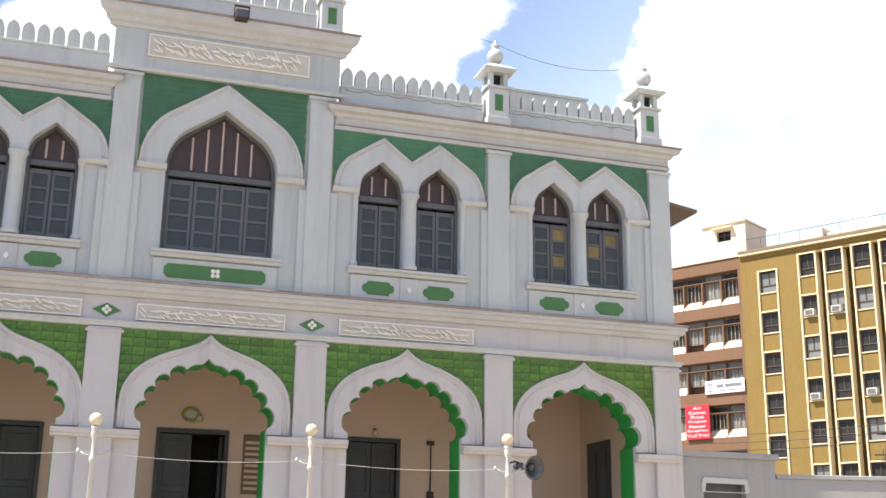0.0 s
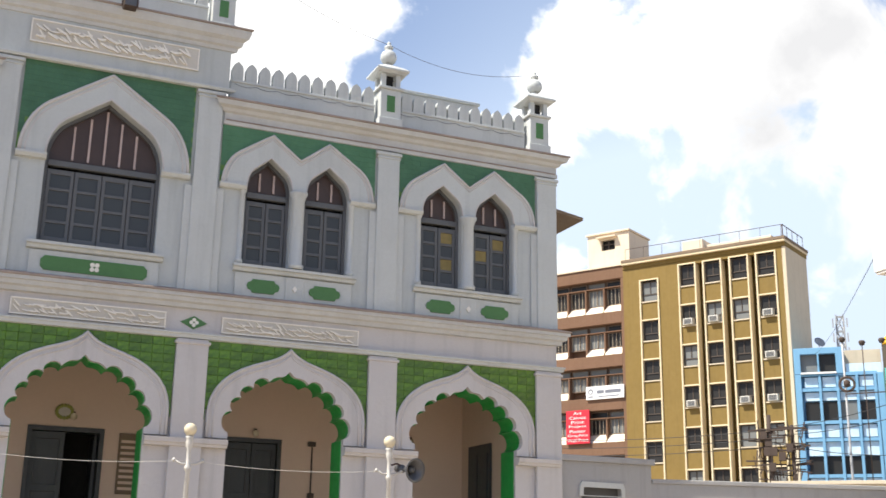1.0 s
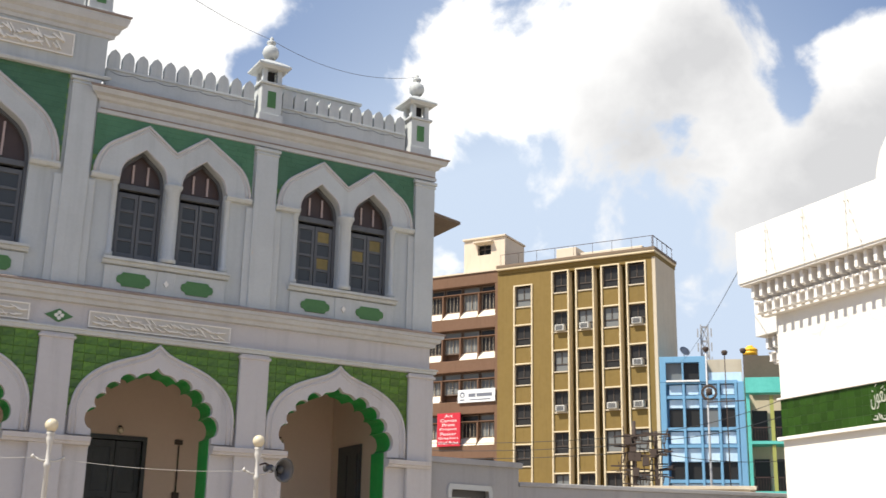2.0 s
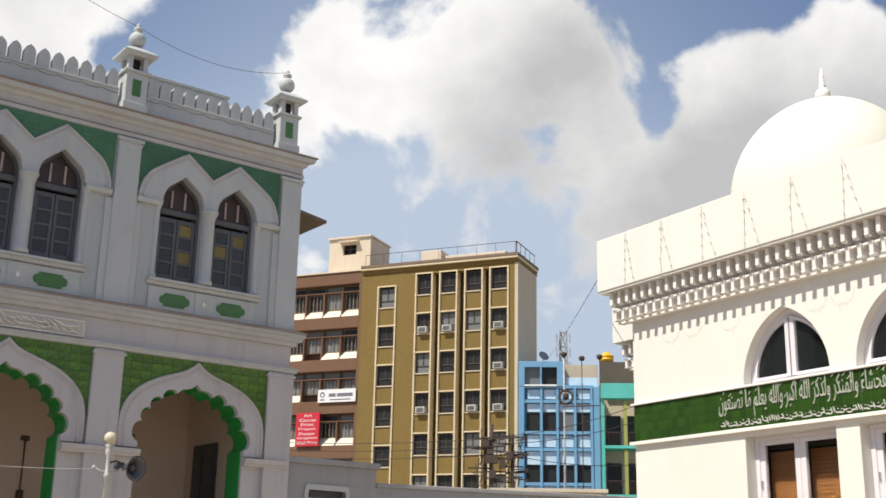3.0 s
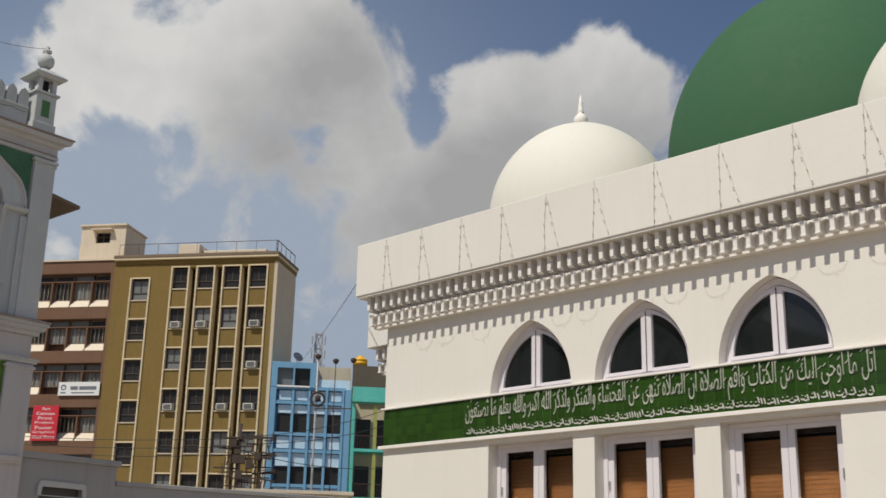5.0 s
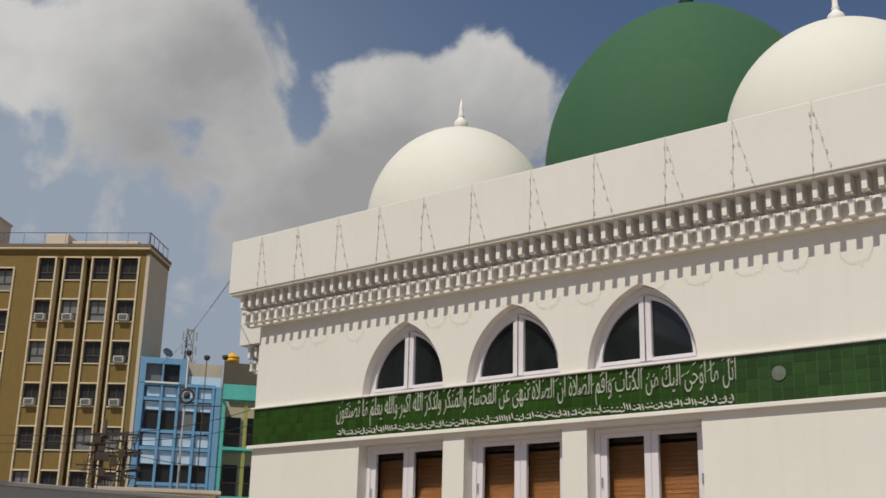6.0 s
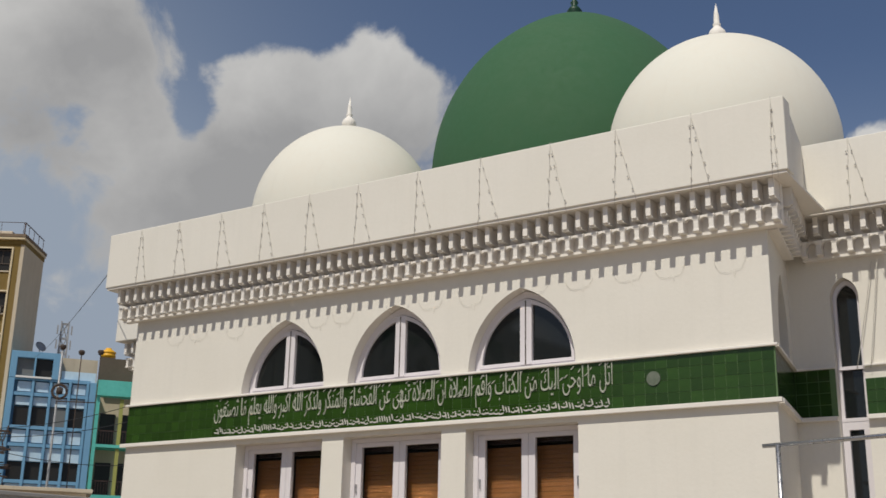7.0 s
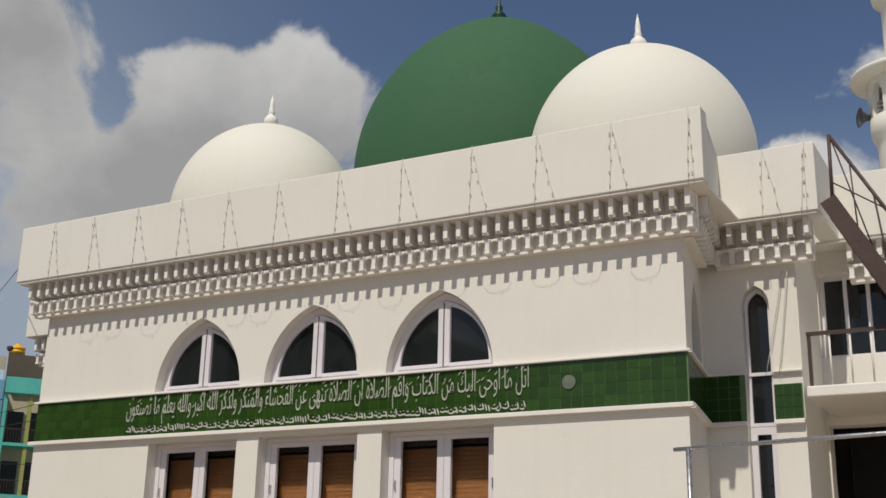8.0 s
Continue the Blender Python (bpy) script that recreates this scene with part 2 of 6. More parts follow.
M = dict(
    clear=clear_glass("clear door glass"),
    house=material("blue grey limewash", (0.442, 0.464, 0.460), 0.85, (0.362, 0.376, 0.372), 0.45, 0.8, 18, 0.2, streak=0.35),
    # limewash copy for the lower storey, colour warmed for light off the paving
    house_low=material("bounce-warmed grey limewash", (0.505, 0.485, 0.478), 0.85, (0.44, 0.405, 0.39), 0.45, 0.8, 18, 0.2, streak=0.35),
    house_trim=material("pale grey lime trim", (0.482, 0.50, 0.49), 0.85, (0.385, 0.392, 0.383), 0.4, 1.2, 22, 0.2, streak=0.3),
    cornice=material("weathered grey cornice plaster", (0.480, 0.486, 0.480), 0.88, (0.37, 0.345, 0.325), 0.45, 1.6, 20, 0.25, streak=0.2),
    lip=material("mottled brown lip plaster", (0.33, 0.27, 0.235), 0.9, (0.17, 0.13, 0.105), 0.7, 2.2, 20, 0.3),
    # tablet ground darker than its relief, in place of shade between raised strokes
    tablet=material("shade-toned cream plaster", (0.56, 0.53, 0.475), 0.85, (0.46, 0.43, 0.38), 0.5, 4, 30, 0.3),
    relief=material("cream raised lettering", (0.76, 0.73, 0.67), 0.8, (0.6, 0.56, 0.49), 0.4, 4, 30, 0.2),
    tile=material("glossy green glazed tile", (0.105, 0.215, 0.012), 0.18, (0.026, 0.084, 0.005), 1.0, 9, 26, 0.2, per_piece=0.24, spec=0.42),
    tile_pale=material("faded green wall tile", (0.068, 0.172, 0.085), 0.4, (0.045, 0.125, 0.056), 0.9, 3.2, 16, 0.12, per_piece=0.2),
    grout=material("dull green grout", (0.13, 0.24, 0.06), 0.8, bump=0.2),
    green=material("green wall paint", (0.07, 0.18, 0.06), 0.55, (0.05, 0.13, 0.042), 0.5, 3, 20, 0.12),
    reveal=material("bright green gloss paint", (0.02, 0.30, 0.055), 0.4, (0.015, 0.20, 0.035), 0.5, 2, 12, 0.12),
    inner=material("pinkish beige inner wall", (0.66, 0.51, 0.40), 0.85, (0.58, 0.45, 0.35), 0.5, 0.9, 16, 0.12),
    shutter=material("slate grey painted shutter wood", (0.105, 0.108, 0.112), 0.5, (0.07, 0.072, 0.074), 0.5, 3, 30, 0.2, grain=(3, 3, 0.4)),
    fan=material("red brown fanlight panel", (0.060, 0.036, 0.029), 0.4, (0.04, 0.027, 0.022), 0.6, 5, 30, 0.2),
    fanbar=material("pale pink glazing bar", (0.46, 0.36, 0.33), 0.6, (0.3, 0.22, 0.2), 0.5, 5, 30, 0.1),
    door=material("dark grey door wood", (0.062, 0.066, 0.066), 0.45, (0.035, 0.036, 0.036), 0.5, 2, 20, 0.2, grain=(3, 3, 0.4)),
    # near-black colour that stands in for unlit depth behind openings
    dark=material("near-black for unlit depth", (0.022, 0.021, 0.02), 0.9),
    curtain=material("yellow ochre curtain", (0.26, 0.20, 0.075), 0.8, (0.14, 0.11, 0.045), 0.6, 3, 12, 0.3),
    pane=glass("grey window pane", (0.05, 0.054, 0.056), 0.16, 0.3),
    hall=material("warm white wall paint", (0.775, 0.739, 0.668), 0.75, (0.69, 0.655, 0.575), 0.4, 0.7, 20, 0.1, streak=0.07),
    hall_trim=material("white ledge paint", (0.82, 0.775, 0.715), 0.7, (0.72, 0.69, 0.63), 0.4, 2, 20, 0.1),
    hall_tile=material("deep green glazed band tile", (0.027, 0.068, 0.009), 0.16, (0.016, 0.044, 0.006), 0.5, 5, 24, 0.06, per_piece=0.26, spec=0.4),
    hall_grout=material("pale green tile joint", (0.12, 0.20, 0.085), 0.7),
    medallion=material("worn grey medallion", (0.17, 0.19, 0.15), 0.6, (0.08, 0.11, 0.07), 0.8, 12, 40, 0.1),
    letter=material("cream inlaid lettering", (0.46, 0.47, 0.39), 0.5, (0.38, 0.39, 0.32), 0.4, 6, 30, 0.05),
    pvc=material("lilac white window frame", (0.74, 0.70, 0.72), 0.35, (0.66, 0.62, 0.64), 0.3, 3, 20, 0.04),
    blind=material("orange brown wooden blind", (0.26, 0.11, 0.034), 0.5, (0.19, 0.078, 0.024), 0.6, 4, 30, 0.15, grain=(0.4, 0.4, 5)),
    tint=glass("dark tinted glass", (0.012, 0.014, 0.014), 0.05),
    dome_white=material("cream white dome paint", (0.715, 0.695, 0.615), 0.8, (0.72, 0.66, 0.56), 0.5, 0.9, 12, 0.06, streak=0.05),
    dome_green=material("green dome paint", (0.033, 0.110, 0.048), 0.85, (0.056, 0.118, 0.058), 0.5, 0.7, 9, 0.08),
    dark_green=material("dark green finial paint", (0.012, 0.05, 0.025), 0.4),
    steel=material("stainless steel tube", (0.55, 0.55, 0.56), 0.3, metal=0.9, bump=0.03),
    iron=material("brown painted iron", (0.075, 0.042, 0.034), 0.55, (0.045, 0.028, 0.022), 0.6, 4, 24, 0.2),
    post=material("cream painted lamp post", (0.54, 0.515, 0.475), 0.5, (0.5, 0.47, 0.42), 0.5, 4, 24, 0.1),
    globe=material("yellowed glass lamp globe", (0.66, 0.58, 0.42), 0.25, (0.55, 0.46, 0.32), 0.4, 5, 24, 0.02),
    horn=material("dull grey horn metal", (0.12, 0.12, 0.125), 0.45, (0.07, 0.07, 0.075), 0.5, 4, 24, 0.05, metal=0.4),
    wire=material("black cable rubber", (0.03, 0.03, 0.032), 0.6, bump=0),
    pale_wire=material("pale cord", (0.56, 0.53, 0.48), 0.6, bump=0),
    bulb=material("clear grey bulb", (0.58, 0.56, 0.51), 0.2, bump=0),
    ochre=material("mustard render", (0.205, 0.135, 0.036), 0.85, (0.155, 0.10, 0.026), 0.5, 0.25, 3, 0.2, streak=0.35),
    fin=material("pale cream concrete fin", (0.68, 0.57, 0.38), 0.8, (0.54, 0.43, 0.27), 0.5, 0.5, 4, 0.15, streak=0.2),
    office_side=material("pale tan render", (0.56, 0.48, 0.36), 0.85, (0.46, 0.38, 0.27), 0.5, 0.2, 3, 0.15, streak=0.3),
    office_top=material("cream rooftop render", (0.66, 0.56, 0.43), 0.85, (0.54, 0.45, 0.33), 0.5, 0.3, 3, 0.15, streak=0.25),
    brown=material("brown pebble render", (0.175, 0.097, 0.058), 0.9, (0.13, 0.072, 0.042), 0.5, 0.3, 6, 0.25, streak=0.25),
    sill=material("cream sloping sill", (0.72, 0.63, 0.50), 0.8, (0.6, 0.5, 0.38), 0.4, 0.5, 5, 0.1),
    office_pane=glass("dusty office window glass", (0.030, 0.028, 0.026), 0.25, 0.2),
    pale_pane=glass("pale blinds behind glass", (0.17, 0.175, 0.17), 0.3, 0.25),
    office_frame=material("weathered brown window frame", (0.07, 0.052, 0.04), 0.7),
    ribbon_frame=material("dusty taupe window frame", (0.17, 0.125, 0.095), 0.75),
    ac=material("off-white air conditioner", (0.58, 0.56, 0.50), 0.6, (0.4, 0.38, 0.33), 0.5, 2, 12, 0.1),
    grille=material("dark grille", (0.10, 0.10, 0.10), 0.7),
    red=material("red sign vinyl", (0.55, 0.022, 0.04), 0.5, (0.42, 0.018, 0.03), 0.3, 1, 6, 0.02),
    signwhite=material("white sign vinyl", (0.76, 0.76, 0.74), 0.5, (0.62, 0.62, 0.6), 0.3, 1, 6, 0.02),
    signgrey=material("grey sign print", (0.16, 0.17, 0.20), 0.6),
    blue=material("bright blue render", (0.17, 0.36, 0.54), 0.8, (0.12, 0.28, 0.45), 0.5, 0.4, 5, 0.15, streak=0.2),
    blue_pale=material("pale blue panel", (0.58, 0.73, 0.83), 0.7, (0.28, 0.46, 0.62), 0.5, 0.6, 5, 0.1),
    teal=material("turquoise render", (0.12, 0.52, 0.45), 0.8, (0.05, 0.33, 0.28), 0.5, 0.4, 5, 0.15, streak=0.2),
    olive=material("yellow green balcony paint", (0.34, 0.35, 0.10), 0.8),
    brick=material("soot-stained raw wall", (0.12, 0.095, 0.07), 0.95, (0.09, 0.075, 0.055), 0.7, 0.8, 6, 0.4),
    tank=material("orange yellow plastic tank", (0.80, 0.42, 0.02), 0.45, (0.65, 0.33, 0.015), 0.3, 2, 8, 0.03),
    pole=material("galvanised street pole", (0.40, 0.40, 0.40), 0.5, (0.26, 0.25, 0.24), 0.5, 2, 10, 0.1, metal=0.3),
    rust=material("rusted cable clutter", (0.07, 0.05, 0.04), 0.9),
    pave=material("sunlit beige court paving", (0.335, 0.277, 0.213), 0.85, (0.25, 0.205, 0.16), 0.5, 0.3, 5, 0.2),
    compound=material("grey white compound wall paint", (0.33, 0.325, 0.325), 0.85, (0.29, 0.285, 0.28), 0.5, 0.8, 18, 0.2, streak=0.35),
    soffit=material("brown timber eave boards", (0.20, 0.145, 0.095), 0.8, (0.13, 0.09, 0.06), 0.5, 2, 18, 0.2),
)


# ---- mesh helpers ----
def box(bm, x0, x1, y0, y1, z0, z1):
    vs = [bm.verts.new((x, y, z)) for z in (z0, z1) for y in (y0, y1) for x in (x0, x1)]
    for f in ((0, 2, 3, 1), (4, 5, 7, 6), (0, 1, 5, 4), (2, 6, 7, 3), (0, 4, 6, 2), (1, 3, 7, 5)):
        bm.faces.new([vs[i] for i in f])


def boxes(*sizes):
    bm = bmesh.new()
    for s in sizes:
        box(bm, *s)
    return bm


def plate(bm, y0, y1, outer, *holes):
    """An upright slab: outline and holes are loops of (x, z), its front lies at y0."""
    loops = [list(outer), *[list(h) for h in holes]]
    tris = geometry.tessellate_polygon([[Vector((x, z, 0)) for x, z in lp] for lp in loops])
    flat = [p for lp in loops for p in lp]
    front = [bm.verts.new((x, y0, z)) for x, z in flat]
    rear = [bm.verts.new((x, y1, z)) for x, z in flat]
    for a, b, c in tris:
        try:
            bm.faces.new((front[a], front[b], front[c]))
            bm.faces.new((rear[c], rear[b], rear[a]))
        except ValueError:
            pass
    start = 0
    for lp in loops:
        n = len(lp)
        for i in range(n):
            j = (i + 1) % n
            bm.faces.new((front[start + i], front[start + j], rear[start + j], rear[start + i]))
        start += n
    return bm


def slab(y0, y1, outer, *holes):
    return plate(bmesh.new(), y0, y1, outer, *holes)


def moulding(profile, x0, x1, ends=0.0):
    """A cornice along x; profile of (y, z); ends: how far each end steps out with the profile's own depth (mitre)."""
    bm = bmesh.new()
    rows = []
    for x, s in ((x0, -1), (x1, 1)):
        rows.append([bm.verts.new((x + s * ends * max(0.0, -y), y, z)) for y, z in profile])
    n = len(profile)
    for i in range(n):
        j = (i + 1) % n
        bm.faces.new((rows[0][i], rows[0][j], rows[1][j], rows[1][i]))
    for r in rows:
        bm.faces.new(r)
    return bm


def lathe(bm, profile, cx=0.0, cy=0.0, seg=24, smooth=True):
    rings = []
    for r, z in profile:
        if r < 1e-4:
            rings.append([bm.verts.new((cx, cy, z))])
        else:
            rings.append([bm.verts.new((cx + r * math.cos(a), cy + r * math.sin(a), z)) for a in (2 * math.pi * i / seg for i in range(seg))])
    for lo, hi in zip(rings, rings[1:]):
        for i in range(seg):
            j = (i + 1) % seg
            if len(lo) == 1 and len(hi) == 1:
                continue
            if len(lo) == 1:
                f = bm.faces.new((lo[0], hi[i], hi[j]))
            elif len(hi) == 1:
                f = bm.faces.new((lo[i], hi[0], lo[j]))
            else:
                f = bm.faces.new((lo[i], lo[j], hi[j], hi[i]))
            f.smooth = smooth
    for r in (rings[0], rings[-1]):
        if len(r) > 2:
            bm.faces.new(r)
    return bm


def tube(bm, points, r, seg=6):
    pts = [Vector(p) for p in points]
    rings = []
    ways = [(pts[min(i + 1, len(pts) - 1)] - pts[max(i - 1, 0)]).normalized() for i in range(len(pts))]
    # one reference axis for the whole tube, the one it runs along least, so that it never twists
    axis = min((Vector((0, 0, 1)), Vector((0, 1, 0)), Vector((1, 0, 0))), key=lambda v: round(max(abs(w.dot(v)) for w in ways), 3))
    for p, way in zip(pts, ways):
        side = way.cross(axis).normalized()
        up = side.cross(way)
        rings.append([bm.verts.new(p + r * (side * math.cos(a) + up * math.sin(a))) for a in (2 * math.pi * k / seg for k in range(seg))])
    for a, b in zip(rings, rings[1:]):
        for k in range(seg):
            bm.faces.new((a[k], a[(k + 1) % seg], b[(k + 1) % seg], b[k])).smooth = True
    bm.faces.new(rings[0])
    bm.faces.new(rings[-1])
    return bm


def bar(bm, a, b, w, h=None):
    """A straight square bar from a to b."""
    a, b, h = Vector(a), Vector(b), h or w
    way = (b - a).normalized()
    side = way.cross(Vector((0, 0, 1)) if abs(way.z) < 0.95 else Vector((1, 0, 0))).normalized() * w / 2
    up = side.cross(way).normalized() * h / 2
    ends = [[bm.verts.new(p + s) for s in (-side - up, side - up, side + up, -side + up)] for p in (a, b)]
    for k in range(4):
        bm.faces.new((ends[0][k], ends[0][(k + 1) % 4], ends[1][(k + 1) % 4], ends[1][k]))
    bm.faces.new(ends[0])
    bm.faces.new(ends[1])
    return bm


def sag(a, b, drop, n=14):
    a, b = Vector(a), Vector(b)
    return [a.lerp(b, i / n) - Vector((0, 0, drop * 4 * (i / n) * (1 - i / n))) for i in range(n + 1)]


def mesh_of(name, bm, mat):
    bmesh.ops.recalc_face_normals(bm, faces=bm.faces)
    me = bpy.data.meshes.new(name)
    bm.to_mesh(me)
    bm.free()
    me.materials.append(mat)
    return me


def part(name, bm, mat, parent, label="", bevel=0.0):
    ob = new(name, mesh_of(name, bm, mat))
    ob.parent = parent
    if label:
        tagged(ob, label)
    if bevel:
        b = ob.modifiers.new("edge", "BEVEL")
        b.width, b.segments, b.limit_method, b.angle_limit = bevel, 2, "ANGLE", radians(40)
    return ob


def thing(name, matrix, label, category, group="", kind=""):
    ob = new(name)
    ob.matrix_world = matrix
    return tagged(ob, label, category, group, kind)


def piece(name, mesh, parent, x, y, z, rz=0.0):
    ob = new(name, mesh)
    ob.parent = parent
    ob.location = (x, y, z)
    ob.rotation_euler = (0, 0, rz)
    return ob


def joined_tiles(cells, y, depth, gap):
    """Many small tiles in one mesh: cells of (x0, x1, z0, z1)."""
    bm = bmesh.new()
    for x0, x1, z0, z1 in cells:
        box(bm, x0 + gap, x1 - gap, y - depth, y, z0 + gap, z1 - gap)
    return bm


def pointed(cx, zb, zs, za, hw, n=14):
    """The outline of an opening with a pointed head, from the lower left round to the lower right."""
    h = za - zs
    r = (hw * hw + h * h) / (2 * hw)
    top = math.asin(min(1, h / r))
    right = [(hw - r + r * math.cos(top * i / n), zs + r * math.sin(top * i / n)) for i in range(n + 1)]
    left = [(-x, z) for x, z in right]
    pts = [(-hw, zb)] + left + right[::-1][1:] + [(hw, zb)]
    return [(cx + x, z) for x, z in pts]


def bars(rows, y, depth):
    """Plain raised bars standing for writing: (x0, x1, z0, z1)."""
    return boxes(*[(a, b, y - depth, y, c, d) for a, b, c, d in rows])

# ---- the court ----
court = part("ground", boxes((-1500, 1500, -1500, 1500, -0.5, 0.0)), M["pave"], None)
tagged(court, "grey paved court running out to the horizon", "ground", kind="structure")

# ---- the arcaded house ----
FRONT = 15.0
BAYS = [-3.83, -1.09, 1.53, 4.21, 6.86]
MID = 1.53
HALF = 1.34
LEFT, RIGHT = MID - 6.83, MID + 6.83
house = thing("arcaded_house", pose(0, FRONT, 0), "two-storey grey-white mosque building with green tiled arches", "building")


def keel(cx, zb, zs, za, hw, n=16):
    """An opening with a keel-shaped head: round shoulders and straight slopes to the tip."""
    right = []
    for i in range(n + 1):
        t = math.cos(math.pi / 2 * i / n)
        right.append((hw * t, keel_height(hw * t, zs, za, hw)))
    left = [(-x, z) for x, z in right]
    pts = [(-hw, zb)] + left + right[::-1][1:] + [(hw, zb)]
    return [(cx + x, z) for x, z in pts]


def keel_height(x, zs, za, hw):
    t = min(1.0, abs(x) / hw)
    if t < 0.68:
        return zs + (za - zs) * (1 - 0.593 * t)
    return zs + (za - zs) * 0.674 * math.sqrt(max(0.0, 1 - ((t - 0.4) / 0.6) ** 2))


def lobed(cx, zb):
    """The cusped opening: a row of small lobes along a round arch with a sharp tip."""
    cusps = []
    for k in range(5):
        a = radians(2 + 17.0 * k)
        cusps.append((0.80 * math.cos(a), 3.36 + 0.69 * math.sin(a)))
    right = [(0.80, zb), (0.80, 3.30)]
    path = [(0.80, 3.30), *cusps[1:]]
    for a, b in zip(path, path[1:]):
        mid = Vector(((a[0] + b[0]) / 2, (a[1] + b[1]) / 2))
        chord = Vector((b[0] - a[0], b[1] - a[1]))
        out = Vector((chord.y, -chord.x)).normalized()
        for i in range(1, 9):
            t = math.pi * i / 8
            p = mid - chord / 2 * math.cos(t) + out * math.sin(t) * chord.length * 0.40
            right.append((p.x, p.y))
    x0, z0 = right[-1]
    for t in (0.06, 0.16, 0.28, 0.42, 0.56, 0.70, 0.82, 0.92, 1.0):
        lift = 0.078 * (1 - (1 - min(1.0, t / 0.5)) ** 2) + 0.09 * max(0.0, (t - 0.6) / 0.4) ** 2
        right.append((x0 * (1 - t), z0 + lift))
    right[-1] = (0.0, 4.165)
    left = [(-x, z) for x, z in right]
    return [(cx + x, z) for x, z in left + right[::-1][1:]]


def hood(cx, shift=0.0, n=26):
    """Outer line of the arch's moulded band, with its flicked tip, left to right."""
    pts = []
    for i in range(2 * n + 1):
        a = math.pi * i / (2 * n)
        x = -(1.09 + shift) * math.cos(a)
        z = 3.50 + (0.79 + shift) * max(0.0, math.sin(a)) ** 0.85 + 0.185 * math.exp(-abs(x) / 0.15)
        pts.append((cx + x, z))
    return pts


def hood_height(x, shift=0.0):
    c = max(0.0, 1 - (x / (1.09 + shift)) ** 2)
    return 3.50 + (0.79 + shift) * max(0.0, c) ** 0.425 + 0.185 * math.exp(-abs(x) / 0.15)


TILE_W, TILE_H = 0.15, 0.115
tile_bm = bmesh.new()
box(tile_bm, -TILE_W / 2 + 0.0025, TILE_W / 2 - 0.0025, -0.007, 0.0, -TILE_H / 2 + 0.0025, TILE_H / 2 - 0.0025)
bmesh.ops.bevel(tile_bm, geom=[e for e in tile_bm.edges if all(v.co.y < -0.005 for v in e.verts)], offset=0.003, segments=1, affect="EDGES")
tile_mesh = mesh_of("tile", tile_bm, M["tile"])

for n, cx in enumerate(BAYS):
    # lower wall of the bay with the cusped opening
    x0, x1 = [LEFT, -2.49, 0.19, 2.87, 5.55, RIGHT][n:n + 2]
    opening = lobed(cx, 0.02)
    part("wall", slab(0.0, 0.45, [(x0, 0), (x0, 4.95), (x1, 4.95), (x1, 0)], opening), M["house_low"], house)
    # green painted reveal, a thin lining inside the opening
    inner = [(cx + (x - cx) * 0.988, z - 0.006) for x, z in opening]
    part("arch_lining", slab(0.05, 0.452, opening + inner[::-1]), M["reveal"], house, "bright green painted arch reveal")
    # moulded arch band
    band = hood(cx)
    outline = band + [(p, q) for p, q in lobed(cx, 3.22)[::-1]]
    arch = part("arch_band", slab(-0.05, -0.001, [(cx - 1.09, 3.22)] + band + [(cx + 1.09, 3.22)] + lobed(cx, 3.22)[::-1]), M["house_low"], house)
    rim = bmesh.new()
    tube(rim, [(x, -0.05, z) for x, z in [(cx - 1.075, 3.22), *hood(cx, -0.015), (cx + 1.075, 3.22)]], 0.022, 8)
    tube(rim, [(x, -0.048, z) for x, z in [(cx - 1.005, 3.22), *hood(cx, -0.085), (cx + 1.005, 3.22)]], 0.014, 6)
    part("rim", rim, M["house_low"], arch)
    # tiled spandrel
    panel = part("tile_panel", slab(-0.012, -0.002, [(cx - 1.125, 3.48)] + [(x, z - 0.06) for x, z in hood(cx, 0.02)] + [(cx + 1.125, 3.48), (cx + 1.125, 4.5), (cx - 1.125, 4.5)]), M["grout"], house, "green glazed tile spandrel")
    rest = []
    for r in range(9):
        for c in range(15):
            tx, tz = -1.05 + 0.15 * c, 4.5 - TILE_H * (r + 0.5)
            if tz - 0.05 < hood_height(abs(tx) - 0.07 * (abs(tx) > 0.07)) - 0.13 or tz < 3.5:
                if tz + TILE_H / 2 < hood_height(min(1.08, abs(tx) + 0.07)) - 0.02 or tz < 3.5:
                    continue
            if n == 0:
                rest.append((cx + tx - 0.075, cx + tx + 0.075, tz - TILE_H / 2, tz + TILE_H / 2))
            else:
                piece("tile", tile_mesh, panel, cx + tx, -0.012 - random.random() * 0.003, tz)
    if rest:
        tagged(part("tile_field", joined_tiles(rest, -0.012, 0.007, 0.0025), M["tile"], house), kind="stuff")
    # upper wall
    if n == 2:
        hole = [keel(cx, 5.58, 6.76, 7.64, 0.75)]
        top = 9.0
    else:
        hole = [keel(cx - 0.43, 5.59, 6.70, 7.18, 0.33), keel(cx + 0.43, 5.59, 6.70, 7.18, 0.33)]
        top = 7.9
    part("wall", slab(0.0, 0.40, [(x0, 4.96), (x0, top), (x1, top), (x1, 4.96)], *hole), M["house"], house)

